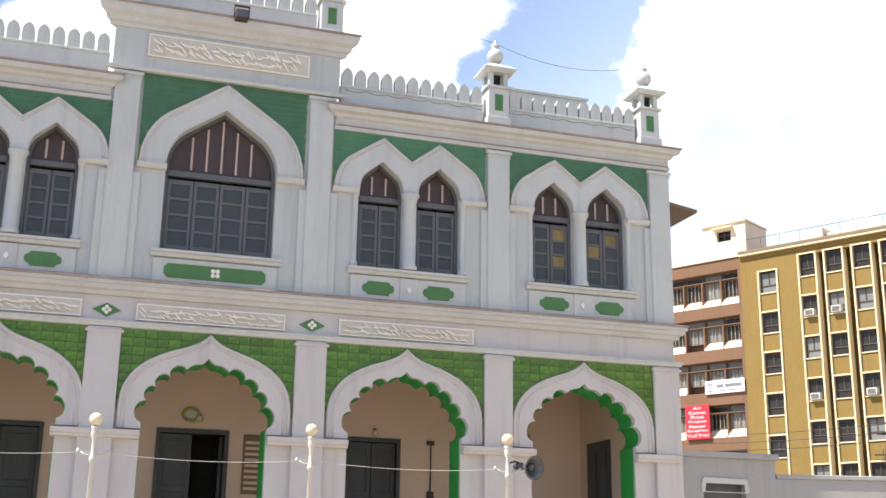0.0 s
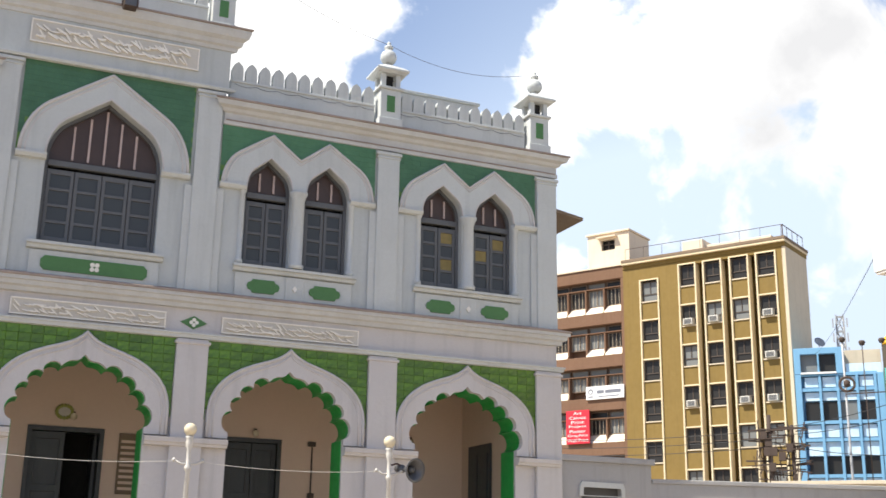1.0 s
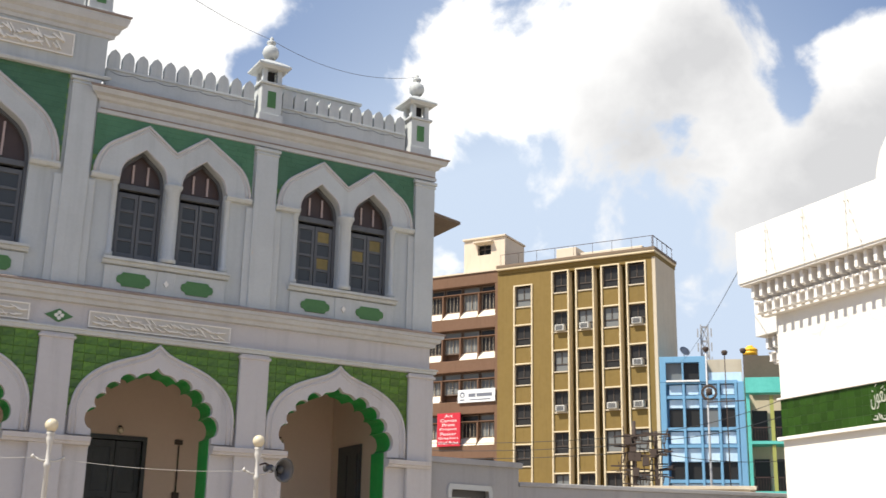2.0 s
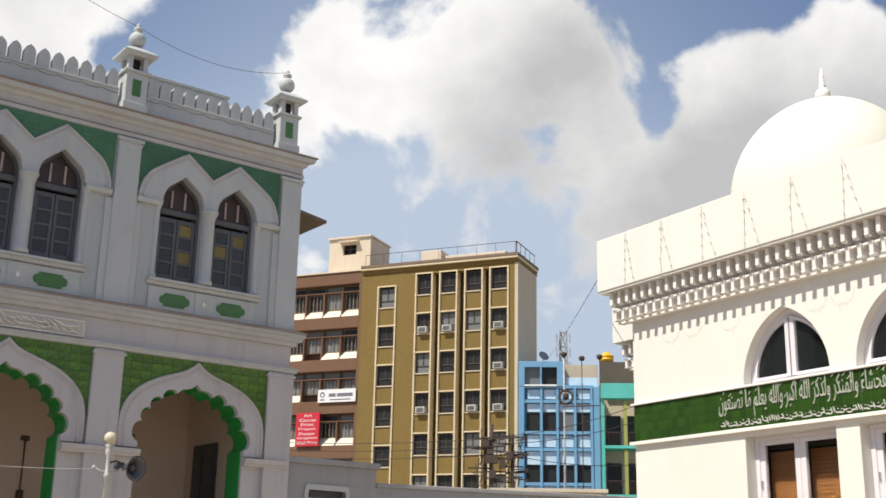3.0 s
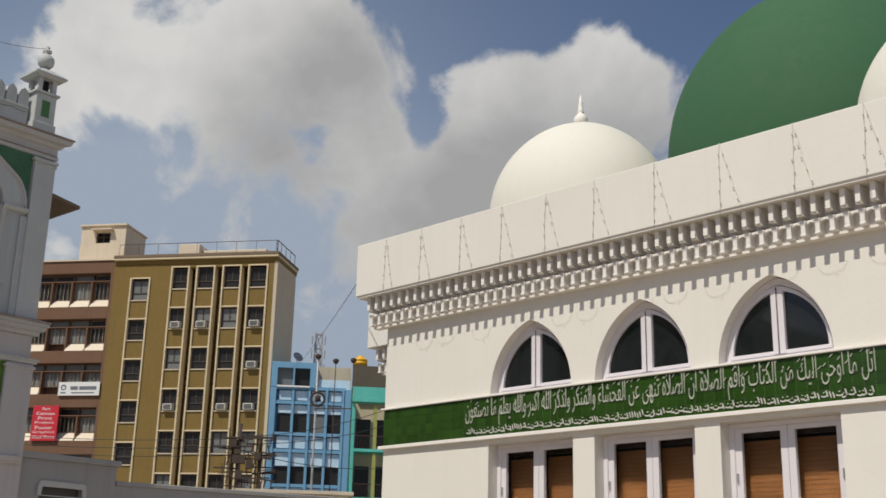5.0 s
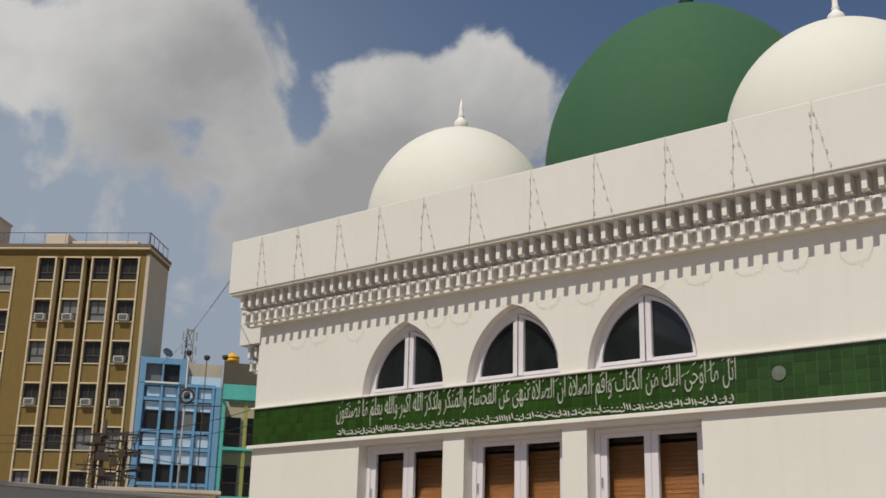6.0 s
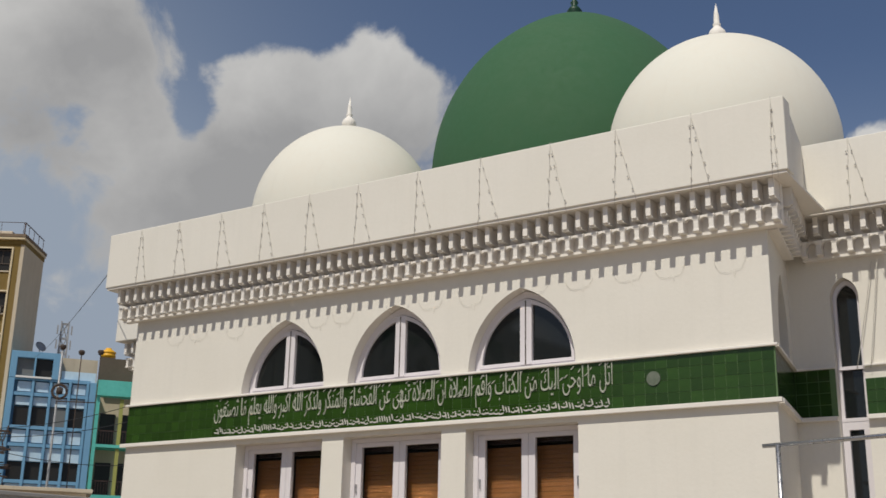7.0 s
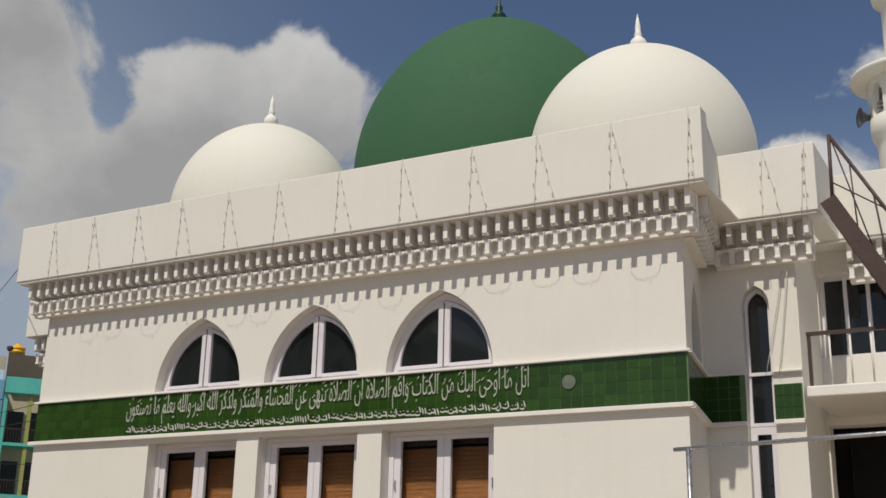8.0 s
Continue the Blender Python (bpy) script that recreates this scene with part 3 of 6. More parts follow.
# pilasters, capitals and plinths
for n, px in enumerate([LEFT + 0.17, -2.49, 0.19, 2.87, 5.55, RIGHT - 0.17]):
    lo = bmesh.new()
    box(lo, px - 0.21, px + 0.21, -0.07, -0.001, 0.0, 4.49)
    box(lo, px - 0.235, px + 0.235, -0.09, -0.001, 4.42, 4.46)
    part("pilaster", lo, M["house_low"], house, bevel=0.01)
    hw = 0.535
    cap = moulding([(-0.001, 3.08), (-0.10, 3.09), (-0.11, 3.12), (-0.13, 3.13), (-0.14, 3.19), (-0.001, 3.21)], max(LEFT, px - hw), min(RIGHT, px + hw))
    part("impost", cap, M["house_low"], house)
    part("plinth", boxes((max(LEFT, px - 0.57), min(RIGHT, px + 0.57), -0.12, -0.001, 0.0, 0.9)), M["house_trim"], house, bevel=0.015)
    high = 8.03 if n in (2, 3) else 7.55
    up = bmesh.new()
    box(up, px - 0.17, px + 0.17, -0.055, -0.001, 5.1, high)
    box(up, px - 0.20, px + 0.20, -0.08, -0.001, high - 0.05, high)
    box(up, px - 0.185, px + 0.185, -0.068, -0.001, high - 0.10, high - 0.07)
    box(up, max(LEFT, px - 0.27), min(RIGHT, px + 0.27), -0.03, -0.001, 5.1, 6.62)
    part("pilaster", up, M["house_trim"], house, bevel=0.01)

# string course and frieze between the storeys
part("string_course", moulding([(0, 4.90), (-0.06, 4.91), (-0.07, 4.96), (-0.12, 4.98), (-0.13, 5.03), (-0.16, 5.04), (-0.16, 5.09), (0, 5.14)], LEFT, RIGHT, 1.0), M["cornice"], house)
part("architrave", moulding([(0, 4.49), (-0.075, 4.50), (-0.085, 4.54), (-0.10, 4.55), (-0.10, 4.57), (0, 4.59)], LEFT, RIGHT, 1.0), M["house_trim"], house)
random.seed(4)


def stroke(bm, line, w, y0, y1):
    """A flat raised stroke along points of (x, z), thinner at its ends."""
    n = len(line) - 1
    up, down = [], []
    for i, (x, z) in enumerate(line):
        a, b = line[max(0, i - 1)], line[min(n, i + 1)]
        d = Vector((b[0] - a[0], b[1] - a[1])).normalized()
        half = w / 2 * (0.45 + 0.55 * math.sin(math.pi * (i + 0.5) / (n + 1)))
        up.append((x - d.y * half, z + d.x * half))
        down.append((x + d.y * half, z - d.x * half))
    plate(bm, y0, y1, up + down[::-1])


def tablet(name, x0, x1, z0, z1, y):
    # the darker ground colour stands for shadow around the writing
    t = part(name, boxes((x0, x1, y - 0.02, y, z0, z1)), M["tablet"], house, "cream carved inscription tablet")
    edge = bmesh.new()
    for b in ((x0, x1, y - 0.035, y - 0.019, z1 - 0.018, z1), (x0, x1, y - 0.035, y - 0.019, z0, z0 + 0.018),
              (x0, x0 + 0.018, y - 0.034, y - 0.019, z0 + 0.019, z1 - 0.019), (x1 - 0.018, x1, y - 0.034, y - 0.019, z0 + 0.019, z1 - 0.019)):
        box(edge, *b)
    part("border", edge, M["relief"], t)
    h = z1 - z0
    writing = bmesh.new()
    for k in range(2):
        x = x0 + random.uniform(0.05, 0.09)
        while x < x1 - 0.16:
            w = random.uniform(0.06, 0.17)
            zc = z0 + h * (0.27 + 0.33 * k + random.uniform(-0.06, 0.06))
            kind = random.random()
            if kind < 0.45:
                line = [(x + w * i / 6, zc + h * 0.10 * (2 * (i / 6 - 0.5) ** 2 - 0.35)) for i in range(7)]
            elif kind < 0.8:
                line = [(x + w * i / 4, zc + h * (0.13 - 0.22 * i / 4)) for i in range(5)]
            else:
                line = [(x + w * 0.4 - 0.02 * i, zc + h * (-0.12 + 0.09 * i)) for i in range(5)]
            stroke(writing, [(p, max(z0 + 0.03, min(z1 - 0.03, q))) for p, q in line], h * random.uniform(0.06, 0.10), y - 0.05 - random.uniform(0.0, 0.016), y - 0.019)
            x += w * random.uniform(0.5, 0.75)
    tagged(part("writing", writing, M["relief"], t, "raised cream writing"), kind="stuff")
    return t


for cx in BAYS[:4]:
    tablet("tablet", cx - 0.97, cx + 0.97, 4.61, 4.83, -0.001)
for px in (-2.49, 0.19, 2.87):
    dia = part("diamond", slab(-0.012, -0.001, [(px - 0.18, 4.72), (px, 4.81), (px + 0.18, 4.72), (px, 4.63)]), M["green"], house, "green lozenge with a cream flower")
    fl = bmesh.new()
    for dx, dz in ((0.036, 0), (-0.036, 0), (0, 0.036), (0, -0.036)):
        plate(fl, -0.026, -0.011, [(px + dx + 0.025 * math.cos(a), 4.72 + dz + 0.025 * math.sin(a)) for a in (k * math.pi / 5 for k in range(10))])
    part("flower", fl, M["relief"], dia)
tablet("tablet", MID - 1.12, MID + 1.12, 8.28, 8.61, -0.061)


# upper windows
def casement(cx, zb, zs, za, hw, leaves, lit):
    """Slate shutters with glazed panels below a transom, and a barred fanlight above."""
    frame_out = keel(cx, zb, zs, za, hw)
    inner = keel(cx, zb + 0.045, zs, za - 0.05, hw - 0.045)
    win = part("window", slab(0.12, 0.20, frame_out, inner), M["shutter"], house, "slate grey shuttered window with a pointed fanlight")
    tr = bmesh.new()
    box(tr, cx - hw + 0.04, cx + hw - 0.04, 0.10, 0.19, zs - 0.10, zs - 0.02)
    part("transom", tr, M["shutter"], win, bevel=0.008)
    part("fanlight", slab(0.17, 0.185, [p for p in keel(cx, zs - 0.06, zs, za - 0.05, hw - 0.045)]), M["fan"], win, "red-brown fanlight panel")
    count = 5 if leaves == 4 else 2
    for k in range(count):
        bx = (k - (count - 1) / 2) * hw * (0.27 if count == 5 else 0.62)
        zt = keel_height(bx, zs, za - 0.05, hw - 0.045)
        part("glazing_bar", boxes((cx + bx - 0.014, cx + bx + 0.014, 0.145, 0.169, zs + 0.02, zt - 0.05)), M["fanbar"], win)
    lw = (2 * hw - 0.09) / leaves
    z0, z1 = zb + 0.05, zs - 0.14
    for k in range(leaves):
        a = cx - hw + 0.045 + lw * k
        cells = []
        ph = (z1 - z0 - 0.10) / 4
        for r in range(4):
            q = z0 + 0.07 + ph * r
            cells.append([(a + 0.05, q), (a + 0.05, q + ph - 0.04), (a + lw - 0.05, q + ph - 0.04), (a + lw - 0.05, q)])
        leaf = part("shutter", slab(0.13, 0.165, [(a + 0.004, z0), (a + 0.004, z1), (a + lw - 0.004, z1), (a + lw - 0.004, z0)], *cells), M["shutter"], win, bevel=0.006)
        for c in cells:
            glazed = boxes((c[0][0] - 0.004, c[2][0] + 0.004, 0.148, 0.152, c[0][1] - 0.004, c[1][1] + 0.004))
            lit_pane = lit and random.random() < 0.38
            part("pane", glazed, M["curtain" if lit_pane else "pane"], win, "yellow curtain seen in a pane" if lit_pane else "")
    # near-black sheet behind the window, its darkness painted instead of a real interior
    part("room", boxes((cx - hw - 0.05, cx + hw + 0.05, 0.41, 0.45, zb - 0.05, za + 0.05)), M["dark"], win, "near-black sheet for unlit interior")
    return win


def sill_line(x0, x1, z):
    return moulding([(0, z - 0.10), (-0.06, z - 0.09), (-0.07, z - 0.05), (-0.11, z - 0.04), (-0.11, z - 0.005), (0, z)], x0, x1)


def twin_hood(cx, grow):
    """Outer line over a pair of windows: two peaks and a valley, left to right."""
    hw, h = 0.70 + grow, 0.80 + grow
    side = [(0.42 + x, keel_height(x, 6.73, 6.73 + h, hw)) for x in (hw * math.cos(math.pi / 2 * i / 14) for i in range(15))]
    left = [(-x, z) for x, z in side]
    return [(cx + x, z) for x, z in left + [(-0.2, 7.36 + grow), (0.0, 7.21 + grow), (0.2, 7.36 + grow)] + side[::-1]]


def tile_rows(x0, x1, z0, z1, keep):
    cells, z, k = [], z1, 0
    while z - 0.075 > z0:
        x = x0 - (0.07 if k % 2 else 0)
        while x < x1 - 0.02:
            a, b = max(x0, x), min(x1, x + 0.14)
            if keep((a + b) / 2, z - 0.075):
                cells.append((a, b, z - 0.075, z))
            x += 0.14
        z -= 0.075
        k += 1
    return cells


for n, cx in enumerate(BAYS):
    if n == 2:
        hoodline = keel(cx, 6.76, 6.77, 8.02, 1.11)[1:-1]
        hole = keel(cx, 6.76, 6.77, 7.64, 0.75)[1:-1]
        arch = part("arch_band", slab(-0.05, -0.001, hoodline + hole[::-1]), M["house_trim"], house)
        rim = bmesh.new()
        tube(rim, [(x, -0.05, z) for x, z in keel(cx, 6.76, 6.77, 8.0, 1.09)[1:-1]], 0.024, 8)
        tube(rim, [(x, -0.046, z) for x, z in keel(cx, 6.76, 6.77, 7.93, 1.02)[1:-1]], 0.012, 6)
        tube(rim, [(x, -0.04, z) for x, z in keel(cx, 6.76, 6.77, 7.66, 0.765)[1:-1]], 0.016, 6)
        part("rim", rim, M["house_low"], arch)
        line = lambda x: keel_height(x - cx, 6.77, 8.02, 1.11)
        part("tile_back", slab(-0.012, -0.002, [(cx - 1.13, 6.77)] + [(x, z - 0.05) for x, z in hoodline] + [(cx + 1.13, 6.77), (cx + 1.13, 8.06), (cx - 1.13, 8.06)]), M["grout"], house)
        tagged(part("tile_field", joined_tiles(tile_rows(cx - 1.13, cx + 1.13, 6.77, 8.06, lambda x, z: z + 0.075 > line(x) and z > line(x) - 0.16), -0.012, 0.004, 0.0008), M["tile_pale"], house, "faded green tile field over the arch"), kind="stuff")
        casement(cx, 5.58, 6.76, 7.64, 0.75, 4, False)
        part("sill", sill_line(cx - 0.86, cx + 0.86, 5.58), M["house_trim"], house)
        apron = part("apron", boxes((cx - 0.82, cx + 0.82, -0.03, -0.001, 5.15, 5.47)), M["house_trim"], house, bevel=0.008)
        c = 0.05
        part("apron_panel", slab(-0.045, -0.029, [(cx - 0.67, 5.21 + c), (cx - 0.67, 5.40 - c), (cx - 0.67 + c, 5.40), (cx + 0.67 - c, 5.40), (cx + 0.67, 5.40 - c), (cx + 0.67, 5.21 + c), (cx + 0.67 - c, 5.21), (cx - 0.67 + c, 5.21)]), M["green"], apron, "long green painted panel")
        fl = bmesh.new()
        for dx, dz in ((0.03, 0.03), (-0.03, 0.03), (0.03, -0.03), (-0.03, -0.03)):
            plate(fl, -0.06, -0.044, [(cx + dx + 0.03 * math.cos(a), 5.305 + dz + 0.03 * math.sin(a)) for a in (k * math.pi / 5 for k in range(10))])
        part("flower", fl, M["relief"], apron)
        for s in (-1, 1):
            a, b = sorted((cx + s * 0.74, cx + s * 1.13))
            part("impost", moulding([(0, 6.68), (-0.06, 6.69), (-0.09, 6.73), (-0.09, 6.76), (0, 6.77)], a, b), M["house_trim"], house)
    else:
        hoodline = twin_hood(cx, 0.0)
        right, left = keel(cx + 0.43, 6.73, 6.735, 7.18, 0.33)[1:-1], keel(cx - 0.43, 6.73, 6.735, 7.18, 0.33)[1:-1]
        arch = part("arch_band", slab(-0.05, -0.001, hoodline + right[::-1] + left[::-1]), M["house_trim"], house)
        rim = bmesh.new()
        tube(rim, [(x, -0.05, z) for x, z in twin_hood(cx, -0.018)], 0.022, 8)
        tube(rim, [(x, -0.047, z) for x, z in twin_hood(cx, -0.075)], 0.012, 6)
        tube(rim, [(x, -0.04, z) for x, z in right], 0.014, 6)
        tube(rim, [(x, -0.04, z) for x, z in left], 0.014, 6)
        part("rim", rim, M["house_low"], arch)

        def line(x, cx=cx, hw=0.70):
            d = abs(x - cx)
            if d < 0.42:
                return 7.21 + d * 0.76
            return keel_height(d - 0.42, 6.73, 6.73 + 0.80, hw)

        part("tile_back", slab(-0.012, -0.002, [(cx - 1.14, 6.73)] + [(x, z - 0.05) for x, z in hoodline] + [(cx + 1.14, 6.73), (cx + 1.14, 7.58), (cx - 1.14, 7.58)]), M["grout"], house)
        tagged(part("tile_field", joined_tiles(tile_rows(cx - 1.14, cx + 1.14, 6.73, 7.58, lambda x, z: z + 0.075 > line(x) and z > line(x) - 0.16), -0.012, 0.004, 0.0008), M["tile_pale"], house, "faded green tile field over the arches"), kind="stuff")
        for s in (-1, 1):
            casement(cx + s * 0.43, 5.59, 6.70, 7.18, 0.33, 2, n == 4)
            a, b = sorted((cx + s * 0.76, cx + s * 1.14))
            part("impost", moulding([(0, 6.65), (-0.06, 6.66), (-0.09, 6.70), (-0.09, 6.725), (0, 6.73)], a, b), M["house_trim"], house)
            shaft = bmesh.new()
            lathe(shaft, [(0.06, 5.6), (0.06, 5.66), (0.04, 5.68), (0.04, 6.62), (0.055, 6.64), (0.06, 6.69), (0.06, 6.72)], cx + s * 0.80, 0.01, 12)
            part("colonnette", shaft, M["house_trim"], house)
        col = bmesh.new()
        lathe(col, [(0.115, 5.60), (0.115, 5.66), (0.09, 5.69), (0.085, 6.60), (0.10, 6.62), (0.10, 6.64), (0.115, 6.67), (0.13, 6.70), (0.13, 6.73)], cx, -0.01, 20)
        part("column", col, M["house_trim"], house, "slender round window column")
        part("sill", sill_line(cx - 0.88, cx + 0.88, 5.59), M["house_trim"], house)
        apron = part("apron", boxes((cx - 0.84, cx + 0.84, -0.03, -0.001, 5.15, 5.48), (cx - 0.13, cx + 0.13, -0.045, -0.029, 5.15, 5.48)), M["house_trim"], house, bevel=0.008)
        for s in (-1, 1):
            ox = cx + s * 0.44
            outline = [(-0.23, 0.0), (-0.215, 0.045), (-0.17, 0.06), (-0.15, 0.095), (0.15, 0.095), (0.17, 0.06), (0.215, 0.045), (0.23, 0.0)]
            outline += [(x, -z) for x, z in outline[1:-1][::-1]]
            part("apron_panel", slab(-0.045, -0.029, [(ox + x, 5.305 + z) for x, z in outline]), M["green"], apron, "green painted panel with notched ends")
        boss = bmesh.new()
        plate(boss, -0.07, -0.044, [(cx + 0.035, 5.31), (cx, 5.36), (cx - 0.035, 5.31), (cx, 5.26)])
        part("boss", boss, M["relief"], apron, "cream lozenge boss")

# main cornice left and right of the middle block, and the block's own
PROFILE = [(0, 7.58), (-0.03, 7.59), (-0.035, 7.64), (-0.02, 7.66), (-0.02, 7.76), (-0.06, 7.78), (-0.08, 7.82), (-0.15, 7.84), (-0.17, 7.89), (-0.17, 7.91), (0, 7.96)]
part("cornice", moulding(PROFILE, 3.10, RIGHT, 1.0), M["cornice"], house)
part("cornice", moulding(PROFILE, LEFT, -0.04, 1.0), M["cornice"], house)
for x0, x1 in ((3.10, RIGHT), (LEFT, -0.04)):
    part("cornice_lip", moulding([(0, 7.955), (-0.172, 7.905), (-0.19, 7.91), (-0.19, 7.935), (0, 7.985)], x0, x1, 1.0), M["lip"], house, "mottled brown cornice lip")
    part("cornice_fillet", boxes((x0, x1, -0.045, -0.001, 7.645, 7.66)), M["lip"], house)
part("cornice_lip", moulding([(0, 8.995), (-0.242, 8.955), (-0.26, 8.96), (-0.26, 8.985), (0, 9.03)], -0.04, 3.10, 1.0), M["lip"], house, "mottled brown cornice lip")
part("string_lip", moulding([(0, 5.141), (-0.162, 5.085), (-0.178, 5.09), (-0.178, 5.112), (0, 5.17)], LEFT, RIGHT, 1.0), M["lip"], house, "mottled brown string course lip")
part("block", boxes((-0.04, 3.10, -0.06, -0.001, 8.06, 8.75)), M["house"], house)
part("cornice", moulding([(0, 8.66), (-0.08, 8.67), (-0.09, 8.72), (-0.13, 8.74), (-0.15, 8.80), (-0.21, 8.84), (-0.24, 8.92), (-0.24, 8.96), (0, 9.0)], -0.04, 3.10, 1.0), M["cornice"], house)
part("block_head", moulding([(0, 8.05), (-0.085, 8.05), (-0.10, 8.08), (-0.10, 8.10), (0, 8.12)], -0.04, 3.10, 1.0), M["house_trim"], house)
part("roof", boxes((LEFT + 0.01, RIGHT - 0.01, 0.41, 9.0, 7.6, 7.8)), M["cornice"], house)
part("side_wall", boxes((RIGHT - 0.3, RIGHT - 0.002, 0.451, 9.0, 0, 7.59)), M["house"], house)
part("side_wall", boxes((LEFT + 0.002, LEFT + 0.3, 0.451, 9.0, 0, 7.59)), M["house"], house)
part("rear_wall", boxes((LEFT, RIGHT, 9.01, 9.3, 0, 7.9)), M["house"], house)


# parapets with merlons, and pinnacles
def merlon_outline(w, h):
    pts = [(-w / 2, 0), (-w / 2, h * 0.55)]
    for i in range(1, 6):
        a = i / 6 * math.pi / 2
        pts.append((-w / 2 * math.cos(a), h * 0.55 + h * 0.45 * math.sin(a)))
    return pts + [(0, h * 1.06)] + [(-x, z) for x, z in pts[::-1]]


merlon_mesh = mesh_of("merlon", slab(-0.05, 0.05, merlon_outline(0.165, 0.27)), M["house_trim"])


def parapet(x0, x1, z, y=0.10, rise=True):
    p = part("parapet", boxes((x0, x1, y - 0.05, y + 0.08, z, z + 0.37), (x0, x1, y - 0.07, y + 0.09, z + 0.34, z + 0.38)), M["house_trim"], house, bevel=0.01)
    n = int((x1 - x0) / 0.19)
    for k in range(n):
        piece("merlon", merlon_mesh, p, x0 + (k + 0.5) * (x1 - x0) / n, y, z + 0.381)


parapet(3.14, 5.33, 7.93)
parapet(5.75, 7.86, 7.93)
parapet(LEFT + 0.35, -0.08, 7.93)
parapet(0.25, 2.75, 8.98)
part("stair_head", boxes((6.0, 7.42, 0.9, 2.4, 7.81, 8.99), (5.96, 7.46, 0.86, 2.44, 8.991, 9.04)), M["house_trim"], house, bevel=0.012)


def pinnacle(px, z, s=1.0):
    base = bmesh.new()
    box(base, px - 0.19, px + 0.19, -0.10, 0.28, z - 0.08, z + 0.10)
    box(base, px - 0.165, px + 0.165, -0.075, 0.255, z + 0.10, z + 0.56)
    box(base, px - 0.20, px + 0.20, -0.11, 0.29, z + 0.56, z + 0.60)
    pin = part("pinnacle", base, M["house_trim"], house, "small roof pinnacle with green panels and a ball finial", bevel=0.01)
    part("green_panel", boxes((px - 0.065, px + 0.065, -0.079, -0.074, z + 0.20, z + 0.46)), M["green"], pin)
    for dx in (-0.115, 0.115):
        for dy in (-0.025, 0.205):
            part("post", boxes((px + dx - 0.035, px + dx + 0.035, dy - 0.035, dy + 0.035, z + 0.60, z + 0.82)), M["house_trim"], pin)
    # near-black block standing for the shade between the four posts
    core = boxes((px - 0.06, px + 0.06, 0.03, 0.15, z + 0.60, z + 0.82))
    part("core", core, M["dark"], pin)
    eave = bmesh.new()
    for (h0, w0), (h1, w1) in zip(((0.82, 0.21), (0.85, 0.255), (0.875, 0.255), (0.93, 0.19), (0.96, 0.14)), ((0.85, 0.255), (0.875, 0.255), (0.93, 0.19), (0.96, 0.14), (0.99, 0.10))):
        lo = [eave.verts.new((px + sx * w0, 0.09 + sy * w0, z + h0)) for sx, sy in ((-1, -1), (1, -1), (1, 1), (-1, 1))]
        hi = [eave.verts.new((px + sx * w1, 0.09 + sy * w1, z + h1)) for sx, sy in ((-1, -1), (1, -1), (1, 1), (-1, 1))]
        for k in range(4):
            eave.faces.new((lo[k], lo[(k + 1) % 4], hi[(k + 1) % 4], hi[k]))
    box(eave, px - 0.21, px + 0.21, -0.12, 0.30, z + 0.815, z + 0.83)
    part("eave", eave, M["house_trim"], pin)
    ball = bmesh.new()
    lathe(ball, [(0.09, z + 0.985), (0.05, z + 1.02), (0.05, z + 1.04)] + [(0.125 * math.sin(a), z + 1.15 - 0.125 * math.cos(a)) for a in (0.45 + k * 0.28 for k in range(9))] +
          [(0.035, z + 1.275), (0.07, z + 1.30), (0.065, z + 1.335), (0.02, z + 1.36), (0.035, z + 1.385), (0.0, z + 1.43)], px, 0.09, 18)
    part("ball", ball, M["house_trim"], pin)


pinnacle(5.54, 7.99)
pinnacle(8.06, 7.99)
pinnacle(LEFT + 0.2, 7.99)
pinnacle(2.95, 8.98)
pinnacle(0.11, 8.98)

# arcade behind the arches
part("arcade_floor", boxes((LEFT + 0.3, RIGHT - 0.3, 0.46, 2.6, 0.0, 0.9)), M["house_low"], house)
part("arcade_ceiling", boxes((LEFT + 0.3, RIGHT - 0.3, 0.46, 2.6, 4.6, 4.75)), M["house_low"], house)
DOORS = [(-4.4, -3.4), (-1.62, -0.48), (1.1, 2.17), (3.94, 4.85), (5.9, 6.98)]
holes = [[(a, 0.905), (a, 3.53), (b, 3.53), (b, 0.905)] for a, b in DOORS]
part("arcade_wall", slab(2.5, 2.75, [(LEFT + 0.3, 0.0), (LEFT + 0.3, 4.59), (RIGHT - 0.31, 4.59), (RIGHT - 0.31, 0.0)], *holes), M["inner"], house, "pinkish beige arcade wall")
end = bmesh.new()
box(end, RIGHT - 0.42, RIGHT - 0.305, 0.46, 2.49, 0.9, 4.59)
part("end_wall", end, M["inner"], house)
part("end_door", boxes((RIGHT - 0.46, RIGHT - 0.421, 1.35, 2.15, 0.905, 3.55), (RIGHT - 0.48, RIGHT - 0.459, 1.42, 1.72, 1.1, 3.4), (RIGHT - 0.48, RIGHT - 0.459, 1.79, 2.08, 1.1, 3.4)), M["door"], house, "dark closed door at the arcade's end")
